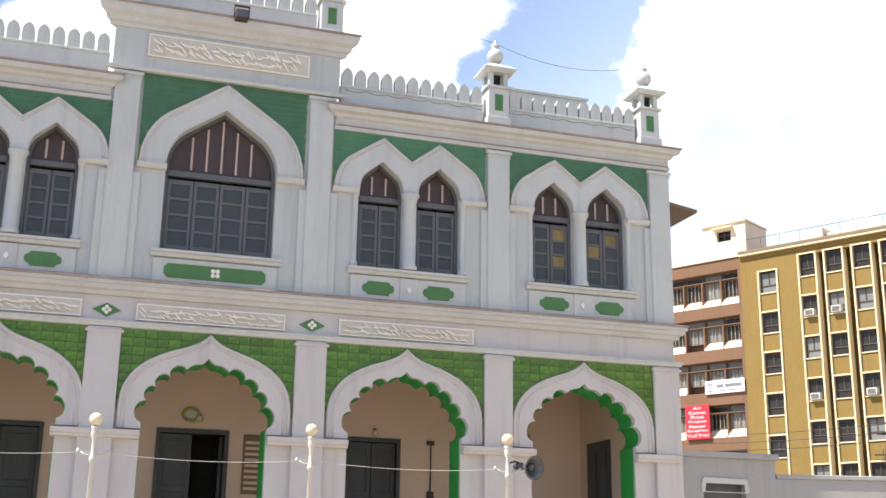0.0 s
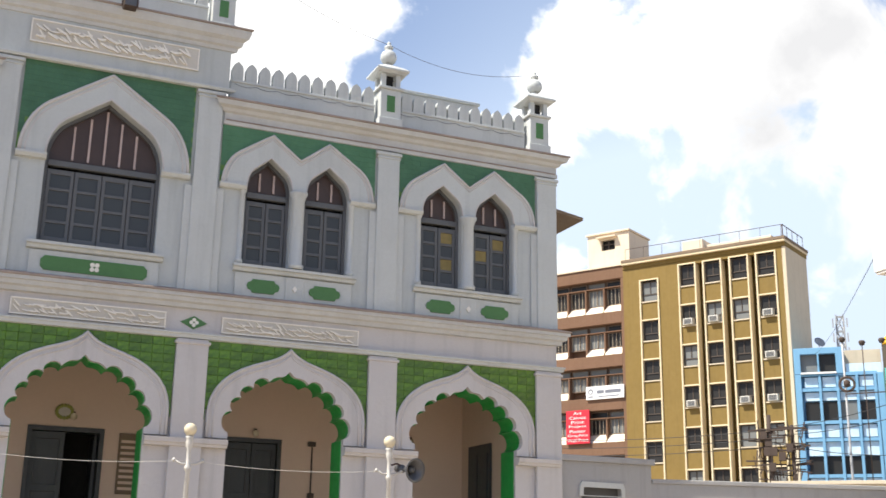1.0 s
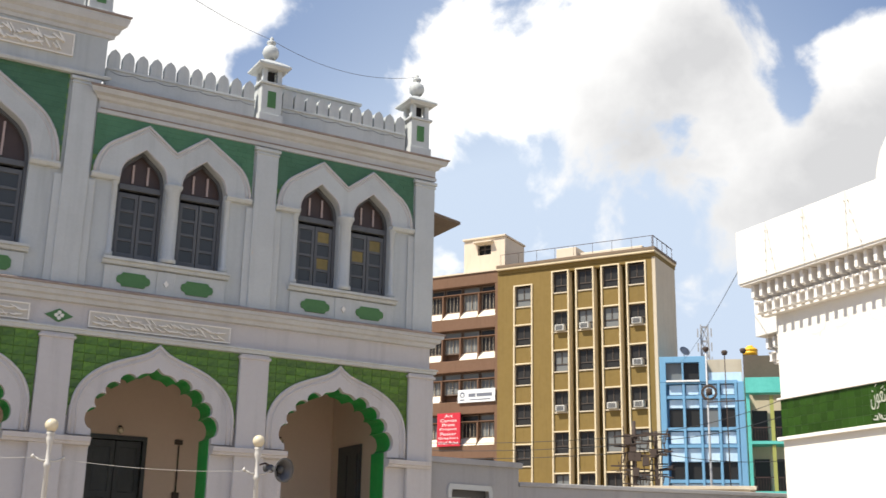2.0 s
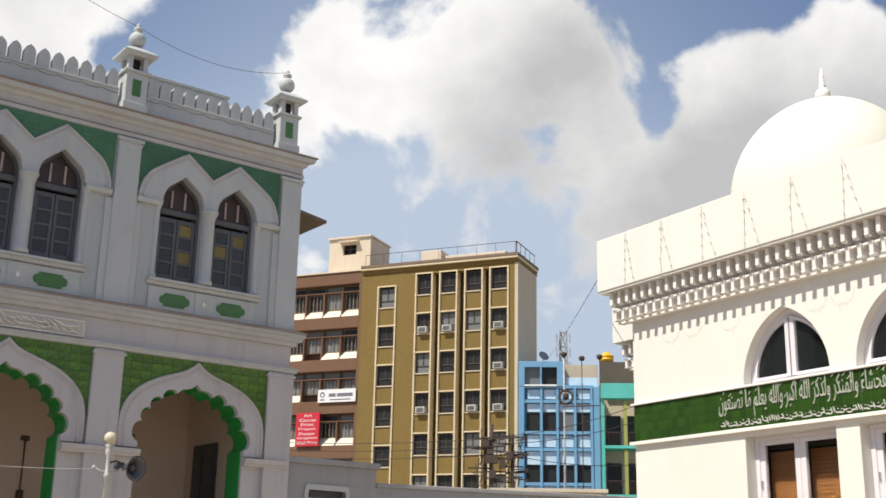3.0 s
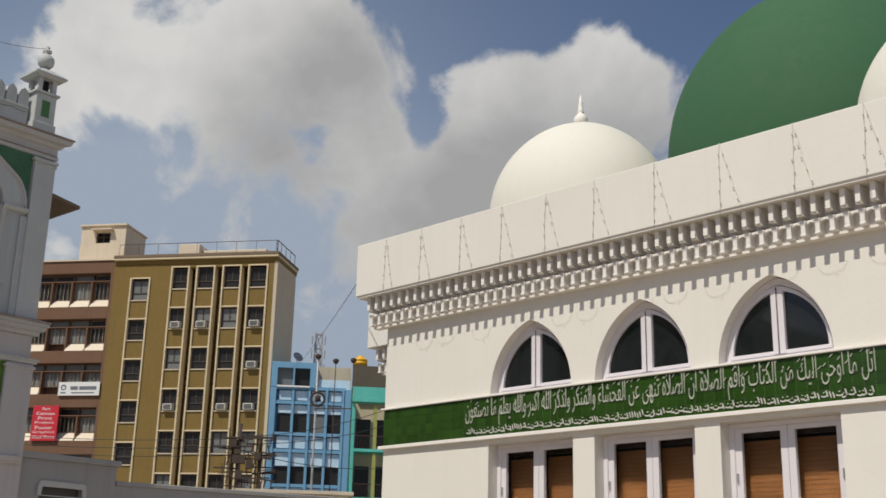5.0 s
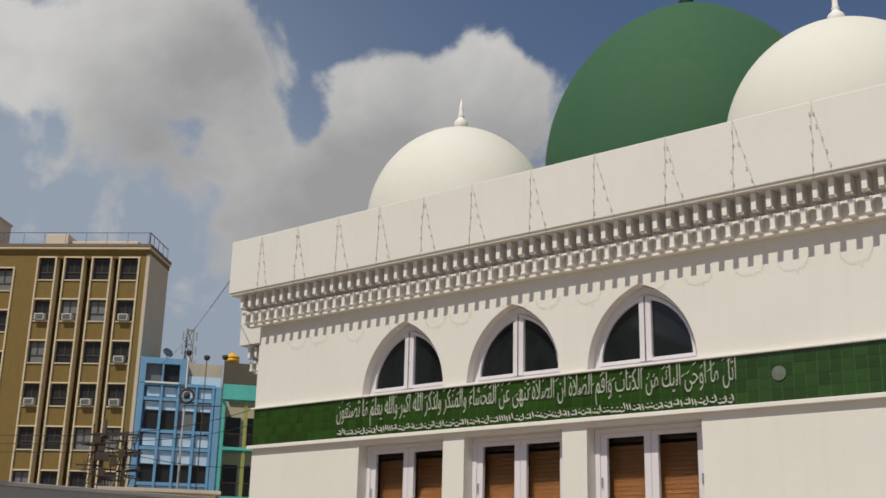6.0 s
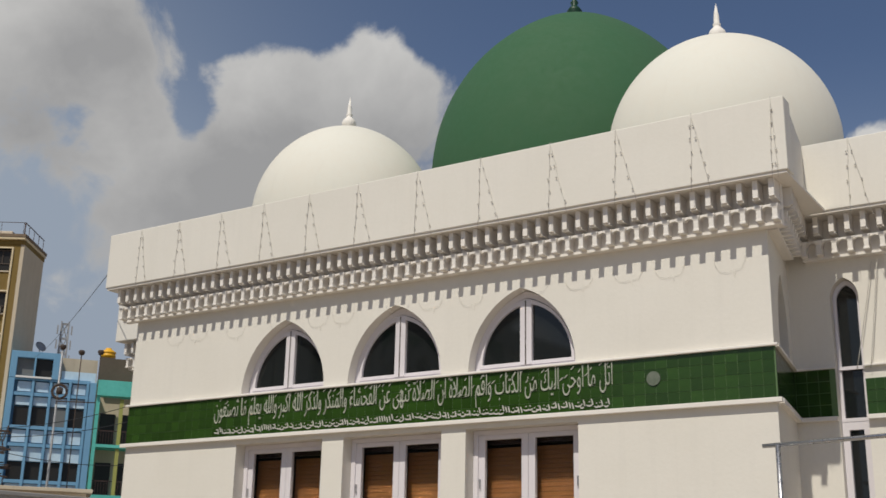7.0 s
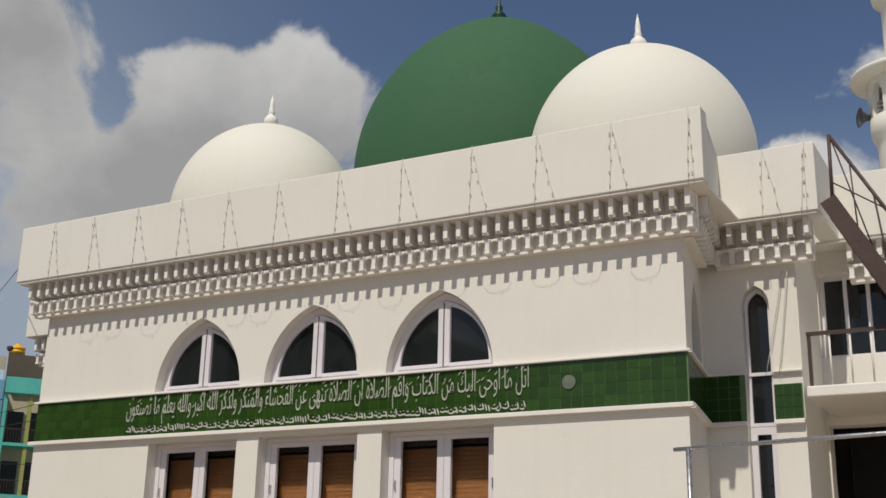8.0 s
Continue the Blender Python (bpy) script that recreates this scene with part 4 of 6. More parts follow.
for k, (a, b) in enumerate(DOORS):
    fr = slab(2.47, 2.70, [(a, 0.91), (a, 3.525), (b, 3.525), (b, 0.91)], [(a + 0.06, 0.92), (a + 0.06, 3.46), (b - 0.06, 3.46), (b - 0.06, 0.92)])
    door = part("door", fr, M["door"], house, "dark double door, one leaf open" if k == 2 else "dark wooden double door")
    mid = (a + b) / 2
    leaves = [(a + 0.065, mid - 0.005)] if k == 2 else [(a + 0.065, mid - 0.004), (mid + 0.004, b - 0.065)]
    for p, q in leaves:
        panels = [[(p + 0.07, z0), (p + 0.07, z1), (q - 0.07, z1), (q - 0.07, z0)] for z0, z1 in ((1.05, 1.9), (2.0, 2.6), (2.7, 3.35))]
        leaf = part("leaf", slab(2.55, 2.59, [(p, 0.92), (p, 3.455), (q, 3.455), (q, 0.92)], *panels), M["door"], door, bevel=0.008)
        part("panel", boxes(*[(g[0][0] - 0.01, g[2][0] + 0.01, 2.575, 2.588, g[0][1] - 0.01, g[1][1] + 0.01) for g in panels]), M["door"], door)
    if k == 2:
        part("leaf", boxes((b - 0.11, b - 0.07, 2.72, 3.2, 0.92, 3.45)), M["door"], door, "leaf folded open")
# one near-black sheet paints the darkness beyond all the arcade doors
part("inner_room", boxes((LEFT + 0.3, RIGHT - 0.31, 3.6, 3.7, 0.0, 4.59)), M["dark"], house, "near-black sheet for unlit depth behind the doors")
part("upper_floor", boxes((LEFT + 0.3, RIGHT - 0.31, 0.46, 8.9, 4.76, 4.92)), M["inner"], house)

# eave on the far side wall
sh = bmesh.new()
ends = [[sh.verts.new(p) for p in ((RIGHT, y, 7.50), (9.46, y, 7.33), (9.46, y, 7.38), (RIGHT, y, 7.56))] for y in (1.0, 7.0)]
for k in range(4):
    sh.faces.new((ends[0][k], ends[0][(k + 1) % 4], ends[1][(k + 1) % 4], ends[1][k]))
sh.faces.new(ends[0])
sh.faces.new(ends[1])
part("side_eave", sh, M["soffit"], house, "brown timber eave on the side wall")

# notice board, wreath, lamps and pipes in the arcade
board = thing("notice_board", pose(2.58, FRONT + 2.499, 2.6), "dull brown notice board on the arcade wall", "notice board")
part("panel", boxes((-0.19, 0.19, -0.03, 0, 0.0, 0.88)), M["soffit"], board, bevel=0.008)
tagged(part("writing", bars([(-0.16, 0.16 - 0.02 * (k % 3), 0.06 + 0.085 * k, 0.10 + 0.085 * k) for k in range(9)], -0.03, 0.004), M["inner"], board, "rows of plain writing"), kind="stuff")
wreath = thing("round_emblem", pose(1.58, FRONT + 2.499, 3.74), "faded yellow round emblem above the door", "emblem")
ring = bmesh.new()
for k in range(16):
    a = 2 * math.pi * k / 16
    lathe(ring, [(0.0, -0.035 + 0.09 * math.sin(a)), (0.032, 0.09 * math.sin(a)), (0.0, 0.035 + 0.09 * math.sin(a))], 0.11 * math.cos(a), -0.03, 8)
part("wreath", ring, M["olive"], wreath)
part("disc", slab(-0.02, -0.001, [(0.10 * math.cos(k * math.pi / 8), 0.09 * math.sin(k * math.pi / 8)) for k in range(16)]), M["tablet"], wreath)
for k, (lx, lz) in enumerate(((1.71, 3.68), (4.42, 3.60), (7.0, 3.62))):
    lamp = thing("wall_lamp", pose(lx, FRONT + 2.499, lz), "small round wall lamp in the arcade", "lamp", "arcade lamps")
    lb = bmesh.new()
    lathe(lb, [(0.0, -0.06), (0.045, -0.03), (0.05, 0.01), (0.02, 0.045), (0.0, 0.05)], 0, -0.06, 12)
    part("globe", lb, M["globe"], lamp)
    part("bracket", boxes((-0.02, 0.02, -0.05, 0, 0.03, 0.07)), M["iron"], lamp)
meter = thing("meter_box", pose(5.35, FRONT + 2.499, 2.55), "dark electric box with a conduit on the arcade wall", "meter box")
part("case", boxes((-0.05, 0.05, -0.05, 0, 0.0, 0.18)), M["office_frame"], meter, bevel=0.006)
cd = bmesh.new()
tube(cd, [(0, -0.015, 0.18), (0, -0.015, 0.9)], 0.012)
box(cd, -0.07, 0.05, -0.04, 0, 0.90, 0.97)
part("conduit", cd, M["office_frame"], meter)

# floodlight on the block's cornice
flood = thing("floodlight", pose(1.62, FRONT - 0.22, 9.0), "weathered brown floodlight on the cornice edge", "floodlight")
part("housing", boxes((-0.09, 0.09, -0.16, 0.02, -0.09, 0.05)), M["rust"], flood, bevel=0.015)
part("lens", boxes((-0.075, 0.075, -0.166, -0.161, -0.075, 0.035)), M["horn"], flood)
part("bracket", boxes((-0.11, -0.095, -0.09, -0.05, -0.04, 0.12), (0.095, 0.11, -0.09, -0.05, -0.04, 0.12), (-0.11, 0.11, -0.09, -0.05, 0.12, 0.135)), M["iron"], flood)

# lamp posts before the arcade
def lamp_post(px, with_horn):
    lp = thing("lamp_post", pose(px, FRONT - 2.0, 0), "cream lamp post with a yellowed globe" + (" and a horn loudspeaker" if with_horn else ""), "lamp post", "lamp posts before the arcade")
    pole = bmesh.new()
    lathe(pole, [(0.09, 0), (0.09, 0.25), (0.055, 0.32), (0.036, 0.6), (0.026, 2.62), (0.042, 2.64), (0.042, 2.67), (0.026, 2.70), (0.022, 2.86), (0.038, 2.90), (0.042, 2.94), (0.032, 2.98), (0.05, 3.005), (0.0, 3.02)], 0, 0, 14)
    part("pole", pole, M["post"], lp)
    arms = bmesh.new()
    tube(arms, [(-0.16, 0, 2.74), (-0.08, 0, 2.70), (0.08, 0, 2.70), (0.16, 0, 2.74)], 0.012)
    lathe(arms, [(0.0, 2.71), (0.025, 2.74), (0.0, 2.77)], -0.16, 0, 8)
    lathe(arms, [(0.0, 2.71), (0.025, 2.74), (0.0, 2.77)], 0.16, 0, 8)
    part("cross_arm", arms, M["post"], lp)
    g = bmesh.new()
    lathe(g, [(0.04, 3.015)] + [(0.072 * math.sin(a), 3.085 - 0.072 * math.cos(a)) for a in (0.6 + 0.23 * k for k in range(11))] + [(0, 3.157)], 0, 0, 18)
    part("globe", g, M["globe"], lp, "yellowed glass globe")
    if with_horn:
        m = Matrix.Translation((0.21, -0.08, 2.76)) @ Vector((0.30, -0.93, -0.12)).to_track_quat("Z", "Y").to_matrix().to_4x4()
        hb = bmesh.new()
        lathe(hb, [(0.0, -0.20), (0.045, -0.20), (0.05, -0.10), (0.03, -0.08), (0.035, -0.02), (0.07, 0.06), (0.115, 0.12), (0.145, 0.14), (0.145, 0.15), (0.11, 0.125), (0.06, 0.07), (0.03, 0.0), (0.0, 0.0)], 0, 0, 24)
        bmesh.ops.transform(hb, matrix=m, verts=hb.verts)
        part("horn", hb, M["horn"], lp, "dull grey horn loudspeaker")
        hb = bmesh.new()
        lathe(hb, [(0.0, 0.02), (0.035, 0.02), (0.04, 0.09), (0.0, 0.11)], 0, 0, 14)
        bmesh.ops.transform(hb, matrix=m, verts=hb.verts)
        part("phase_plug", hb, M["grille"], lp)
        br = bmesh.new()
        tube(br, [(0, 0, 2.80), (0.10, 0, 2.83), (0.19, 0.03, 2.80)], 0.012)
        part("bracket", br, M["iron"], lp)


for px, hn in ((0.16, False), (2.54, False), (4.94, True), (-2.22, False)):
    lamp_post(px, hn)

# cords across the arcade and along the pinnacles
def cable(name, points, r, mat, label, category="cable"):
    c = new(name, mesh_of(name, tube(bmesh.new(), points, r, 5), mat))
    return tagged(c, label, category)


for a, b in ((-2.22, 0.16), (0.16, 2.54), (2.54, 4.94)):
    cable("cord", sag((a, 13.0, 2.74), (b, 13.0, 2.74), 0.06), 0.0028, M["pale_wire"], "pale cord strung between lamp posts")
cable("cable", sag((5.54, 15.09, 9.36), (8.06, 15.09, 9.36), 0.22), 0.004, M["horn"], "thin grey cable between the roof pinnacles")
cable("cable", sag((5.54, 15.09, 9.36), (2.95, 15.09, 10.38), 0.15), 0.004, M["horn"], "thin grey cable between the roof pinnacles")
for x0, x1 in ((3.2, 5.4), (5.7, 7.9)):
    pts = []
    for k in range(7):
        pts += sag((x0 + (x1 - x0) * k / 7, 15.03, 8.24), (x0 + (x1 - x0) * (k + 1) / 7, 15.03, 8.24), 0.03, 4)[:-1]
    cable("cable", pts, 0.003, M["wire"], "black lighting cable looped along the parapet")

# ---- compound wall beside the house ----
cw = thing("compound_wall", pose(RIGHT + 0.005, FRONT, 0), "grey-white plastered compound wall with coping", "wall")
L1 = 9.98 - RIGHT
niche = pointed(9.10 - RIGHT, 1.6, 2.78, 2.87, 0.35)
part("wall", slab(0.0, 0.30, [(0, 0), (0, 3.2), (L1, 3.2), (L1, 0)], niche), M["compound"], cw)
part("coping", boxes((0, L1 + 0.05, -0.05, 0.35, 3.201, 3.29)), M["compound"], cw, bevel=0.012)
part("niche_rim", slab(-0.03, -0.001, pointed(9.10 - RIGHT, 2.70, 2.79, 2.91, 0.39), pointed(9.10 - RIGHT, 2.71, 2.76, 2.83, 0.33)), M["house_trim"], cw)
part("niche_back", boxes((9.10 - RIGHT - 0.4, 9.10 - RIGHT + 0.4, 0.12, 0.16, 1.6, 2.9)), M["grille"], cw, "dark grey back of the niche")
low = bmesh.new()
box(low, 0, 6.5, -0.15, 0.15, 0, 2.93)
lw = part("low_wall", low, M["compound"], cw)
lw.matrix_local = pose(L1, 0.16, 0, 0, 0, -13.4)
lc = part("low_coping", boxes((0, 6.5, -0.19, 0.19, 2.931, 3.0)), M["compound"], cw, bevel=0.012)
lc.matrix_local = pose(L1 + 0.051, 0.16, 0, 0, 0, -13.4)

# ---- the white prayer hall ----
TURN = radians(-4.41)
HALL_X = Vector((math.sin(TURN), -math.cos(TURN), 0))
HALL_Y = Vector((math.cos(TURN), math.sin(TURN), 0))
hall_pose = Matrix.Translation(HALL_Y * 12.5) @ Matrix((HALL_X, HALL_Y, Vector((0, 0, 1)))).transposed().to_4x4()
hall = thing("prayer_hall", hall_pose, "white prayer hall with a green tiled inscription band", "building")
W0, W1 = -13.9, -3.65
WINDOWS = [-10.79, -8.83, -6.87]
BACK = 14.0
SLANT = 9.0
DEEP = W1 - 1.65 * math.tan(radians(SLANT))

openings = [pointed(cx, 4.36, 4.37, 5.41, 0.77) for cx in WINDOWS]
openings += [[(cx - 0.795, 0.5), (cx - 0.795, 3.64), (cx + 0.795, 3.64), (cx + 0.795, 0.5)] for cx in WINDOWS]
part("wall", slab(0.0, 0.38, [(W0, 0), (W0, 6.6), (W1 - 0.261, 6.6), (W1 - 0.261, 0)], *openings), M["hall"], hall)
corner = bmesh.new()
plan = [(W1 - 0.261, 0.0), (W1, 0.0), (W1 - 0.0602, 0.38), (W1 - 0.261, 0.38)]
lo, hi = [corner.verts.new((x, y, 0)) for x, y in plan], [corner.verts.new((x, y, 6.6)) for x, y in plan]
for i in range(4):
    corner.faces.new((lo[i], lo[(i + 1) % 4], hi[(i + 1) % 4], hi[i]))
corner.faces.new(lo)
corner.faces.new(hi)
part("corner", corner, M["hall"], hall)
# returns and the set-back bays on both sides
side_open = pointed(0.95, 4.36, 4.6, 5.41, 0.42)
ret = slab(0.0, 0.25, [(0.385, 0), (0.385, 6.6), (1.68, 6.6), (1.68, 0)], side_open)
bmesh.ops.transform(ret, matrix=pose(W1, 0, 0, 0, 0, 90 + SLANT), verts=ret.verts)
part("return_wall", ret, M["hall"], hall)
part("return_pane", boxes((0.4, 1.5, 0.12, 0.13, 4.3, 5.5)), M["tint"], hall).matrix_local = pose(W1, 0, 0, 0, 0, 90 + SLANT)
part("return_wall", boxes((W0, W0 + 0.25, 0.381, 1.64, 0, 6.6)), M["hall"], hall)
slit = pointed(-3.235, 0.5, 5.22, 5.47, 0.17)
part("bay_wall", slab(1.65, 1.95, [(DEEP - 0.25, 0), (DEEP - 0.25, 6.6), (-2.71, 6.6), (-2.71, 0)], slit), M["hall"], hall)
part("bay_wall", boxes((-14.85, W0 + 0.25, 1.65, 1.95, 0, 6.6)), M["hall"], hall)
part("bay_return", boxes((-2.96, -2.711, 1.951, 3.0, 0, 6.6)), M["hall"], hall)
part("bay_return", boxes((-14.849, -14.6, 1.951, 3.0, 0, 6.6)), M["hall"], hall)
PORCH_WINDOWS = [(-2.70, -1.18, 4.75, 5), (-0.9, 0.3, 4.75, 4)]
win_hole = [[(a, z), (a, 5.90), (b, 5.90), (b, z)] for a, b, z, n in PORCH_WINDOWS]
gate = [(-2.69, 0.1), (-2.69, 3.85), (1.8, 3.85), (1.8, 0.1)]
part("porch_wall", slab(3.0, 3.3, [(-2.71, 0), (-2.71, 6.6), (4.5, 6.6), (4.5, 0)], gate, *win_hole), M["hall"], hall)
# near-black sheet painted as the porch's shade
part("porch_dark", boxes((-2.7, 4.4, 4.6, 4.7, 0, 4.0)), M["dark"], hall, "near-black sheet for unlit porch depth")
part("far_wall", boxes((-17.0, -14.85, 3.0, 3.3, 0, 6.6)), M["hall"], hall)
part("rear_wall", boxes((-17.0, 4.5, BACK, BACK + 0.3, 0, 6.6)), M["hall"], hall)
part("end_wall", boxes((4.2, 4.5, 3.31, BACK - 0.01, 0, 6.6)), M["hall"], hall)
part("end_wall", boxes((-17.0, -16.7, 3.31, BACK - 0.01, 0, 6.6)), M["hall"], hall)
part("roof", boxes((W0 + 0.05, W1 - 0.05, 0.05, 3.2, 6.61, 6.75), (-16.9, 4.4, 3.21, BACK - 0.05, 6.61, 6.75), (-14.8, -2.8, 1.7, 3.2, 6.62, 6.74)), M["hall"], hall)

# overhanging parapet
OUT, PT, PB = 0.40, 7.13, 6.235
PARAPETS = [
    (W0 - OUT, W1 + OUT, -OUT, -OUT + 0.25), (W0 - OUT, W0 - OUT + 0.25, -OUT + 0.251, 1.65 - OUT - 0.001),
    (DEEP + OUT - 0.25, -2.71 + OUT, 1.65 - OUT, 1.9 - OUT), (-14.85 - OUT, W0 - OUT + 0.25, 1.65 - OUT, 1.9 - OUT),
    (-2.71 + OUT - 0.25, -2.71 + OUT, 1.901 - OUT, 3.0 - OUT), (-2.71 + OUT - 0.25, 4.9, 3.001 - OUT, 3.25 - OUT),  (-14.85 - OUT, -14.6 - OUT, 1.901 - OUT, 3.0 - OUT), (-17.0 - OUT, -14.6 - OUT, 3.001 - OUT, 3.25 - OUT), (-17.0 - OUT, -16.75 - OUT, 3.251 - OUT, BACK),
]
for x0, x1, y0, y1 in PARAPETS:
    pr = part("parapet", boxes((x0, x1, y0, y1, PB, PT)), M["hall"], hall, bevel=0.012)
part("parapet", boxes((0.2, 1.70, 0.0, 0.22, PB, PT)), M["hall"], hall).matrix_local = pose(W1 + OUT, -OUT, 0, 0, 0, 90 + SLANT)
part("parapet_soffit", boxes((W0 - OUT + 0.02, W1 + OUT - 0.02, -OUT + 0.02, -0.001, PB - 0.03, PB - 0.001), (W1, W1 + OUT - 0.02, 0, 1.24, PB - 0.03, PB - 0.001),
                             (W1, -2.71 + OUT - 0.02, 1.27, 1.649, PB - 0.03, PB - 0.001), (-2.7, 4.9, 2.62, 2.999, PB - 0.03, PB - 0.001), (-14.9, W0, 1.27, 1.649, PB - 0.03, PB - 0.001)), M["hall_trim"], hall)


# two rows of brackets under the parapet
upper_bm = boxes((-0.031, 0.031, -0.30, -0.09, -0.055, 0.155))
box(upper_bm, -0.040, 0.040, -0.27, -0.09, -0.075, -0.056)
upper_mesh = mesh_of("bracket", upper_bm, M["hall_trim"])
low_bm = bmesh.new()
# half width, front, height: a post with a spreading cap and a small foot
steps = [(0.036, -0.228, -0.092), (0.036, -0.228, -0.072), (0.029, -0.222, -0.066), (0.029, -0.222, 0.035), (0.046, -0.234, 0.075), (0.046, -0.234, 0.093)]
rings = [[low_bm.verts.new((x, y, z)) for x, y in ((-w, f), (w, f), (w, -0.09), (-w, -0.09))] for w, f, z in steps]
for p, q in zip(rings, rings[1:]):
    for i in range(4):
        low_bm.faces.new((p[i], p[(i + 1) % 4], q[(i + 1) % 4], q[i]))
low_bm.faces.new(rings[0])
low_bm.faces.new(rings[-1])
lower_mesh = mesh_of("bracket", low_bm, M["hall_trim"])


def web_bm(x0, n, pitch, y, z):
    """The small arches between the lower brackets."""
    bm = bmesh.new()
    for k in range(n):
        c = x0 + pitch * (k + 0.5)
        r = pitch / 2 - 0.024
        arc = [(c - r * math.cos(t), z + 0.115 + r * 0.95 * math.sin(t)) for t in (math.pi * i / 10 for i in range(11))]
        rows = [[bm.verts.new((x, yy, zz)) for x, zz in arc] for yy in (y, y + 0.055)]
        tops = [bm.verts.new((x, y, z + 0.206)) for x, zz in arc]
        for i in range(10):
            bm.faces.new((rows[0][i], rows[0][i + 1], tops[i + 1], tops[i]))
            bm.faces.new((rows[0][i + 1], rows[0][i], rows[1][i], rows[1][i + 1])).smooth = True
    return bm


def bracket_row(x0, x1, y, place=None):
    n = round((x1 - x0) / 0.187)
    pitch = (x1 - x0) / n
    belt = part("bracket_belt", boxes((x0 - 0.04, x1 + 0.04, y - 0.12, y - 0.001, 5.70, 5.734), (x0 - 0.04, x1 + 0.04, y - 0.085, y - 0.001, 5.735, 6.204)), M["hall_trim"], hall)
    web = part("web", web_bm(x0, n, pitch, y - 0.200, 5.72), M["hall_trim"], hall, "row of small arches between brackets")
    tagged(web, kind="stuff")
    for k in range(n + 1):
        piece("bracket", upper_mesh, belt, x0 + pitch * k, y, 6.045)
        piece("bracket", lower_mesh, belt, x0 + pitch * k, y, 5.827)
    if place:
        belt.matrix_local = place
        web.matrix_local = place


bracket_row(W0 - 0.17, W1 + 0.17, 0.0)
bracket_row(0.1, 1.35, 0.0, pose(W1, 0, 0, 0, 0, 90 + SLANT))
bracket_row(DEEP + 0.28, -2.71 + 0.22, 1.65)
bracket_row(-14.85 - 0.2, W0 - 0.45, 1.65)
bracket_row(-2.71 + 0.5, 4.4, 3.0)
bracket_row(-17.2, -15.3, 3.0)

# ledges and tiled band
for z0, z1, d in ((4.335, 4.365, 0.05), (3.70, 3.755, 0.07)):
    part("ledge", boxes((W0 - d, W1 + d, -d, -0.001, z0, z1), (DEEP + d, -3.41, 1.65 - d, 1.649, z0, z1), (-3.06, -2.71, 1.65 - d, 1.649, z0, z1)), M["hall_trim"], hall, bevel=0.006)
    part("ledge", boxes((0.03, 1.62, -d, -0.001, z0, z1)), M["hall_trim"], hall).matrix_local = pose(W1, 0, 0, 0, 0, 90 + SLANT)
band = part("tile_band", boxes((W0, W1 + 0.014, -0.012, -0.002, 3.757, 4.333), (DEEP, -3.41, 1.632, 1.648, 3.757, 4.333), (-3.06, -2.72, 1.632, 1.648, 3.757, 4.19)), M["hall_grout"], hall, "deep green glazed tile band")
tb = bmesh.new()
box(tb, -0.0683, 0.0683, -0.004, 0, -0.0698, 0.0698)
bmesh.ops.bevel(tb, geom=[e for e in tb.edges if all(v.co.y < -0.003 for v in e.verts)], offset=0.0015, segments=1, affect="EDGES")
band_tile = mesh_of("tile", tb, M["hall_tile"])
cols = 73
for c in range(cols):
    for r in range(4):
        piece("tile", band_tile, band, W0 + (c + 0.5) * (W1 - W0) / cols, -0.012, 3.757 + (r + 0.5) * 0.144)
cells = [(DEEP + 0.02 + 0.14 * c, DEEP + 0.155 + 0.14 * c, 3.76 + 0.144 * r, 3.898 + 0.144 * r) for c in range(3) for r in range(4)]
cells += [(-3.06 + 0.11 * c, -2.95 + 0.11 * c, 3.76 + 0.144 * r, 3.898 + 0.144 * r) for c in range(3) for r in range(3)]
tagged(part("tile_field", joined_tiles(cells, 1.632, 0.008, 0.002), M["hall_tile"], hall), kind="stuff")
rb = bmesh.new()
for c in range(11):
    for r in range(4):
        box(rb, 0.005 + 0.147 * c, 0.145 + 0.147 * c, -0.014, -0.006, 3.76 + 0.144 * r, 3.898 + 0.144 * r)
box(rb, 0.0, 1.62, -0.006, -0.002, 3.758, 4.332)
side_tiles = part("tile_field", rb, M["hall_tile"], hall)
side_tiles.matrix_local = pose(W1, 0, 0, 0, 0, 90 + SLANT)
tagged(side_tiles, kind="stuff")
rnd = bmesh.new()
plate(rnd, -0.03, -0.021, [(-5.08 + 0.085 * math.cos(k * math.pi / 12), 4.08 + 0.085 * math.sin(k * math.pi / 12)) for k in range(24)])
part("medallion", rnd, M["medallion"], hall, "pale round medallion on the tiles")

# the inscription, set letter by letter from right to left
LETTERS = {"ا": (0xFE8D, 2), "ب": (0xFE8F, 4), "ة": (0xFE93, 2), "ت": (0xFE95, 4), "ح": (0xFEA1, 4), "ذ": (0xFEAB, 2), "ر": (0xFEAD, 2), "ش": (0xFEB5, 4),
           "ص": (0xFEB9, 4), "ع": (0xFEC9, 4), "ف": (0xFED1, 4), "ق": (0xFED5, 4), "ك": (0xFED9, 4), "ل": (0xFEDD, 4), "م": (0xFEE1, 4), "ن": (0xFEE5, 4),
           "ه": (0xFEE9, 4), "و": (0xFEED, 2), "ى": (0xFEEF, 2), "ي": (0xFEF1, 4), "ء": (0xFE80, 1), "+": (0xFEFB, 2)}


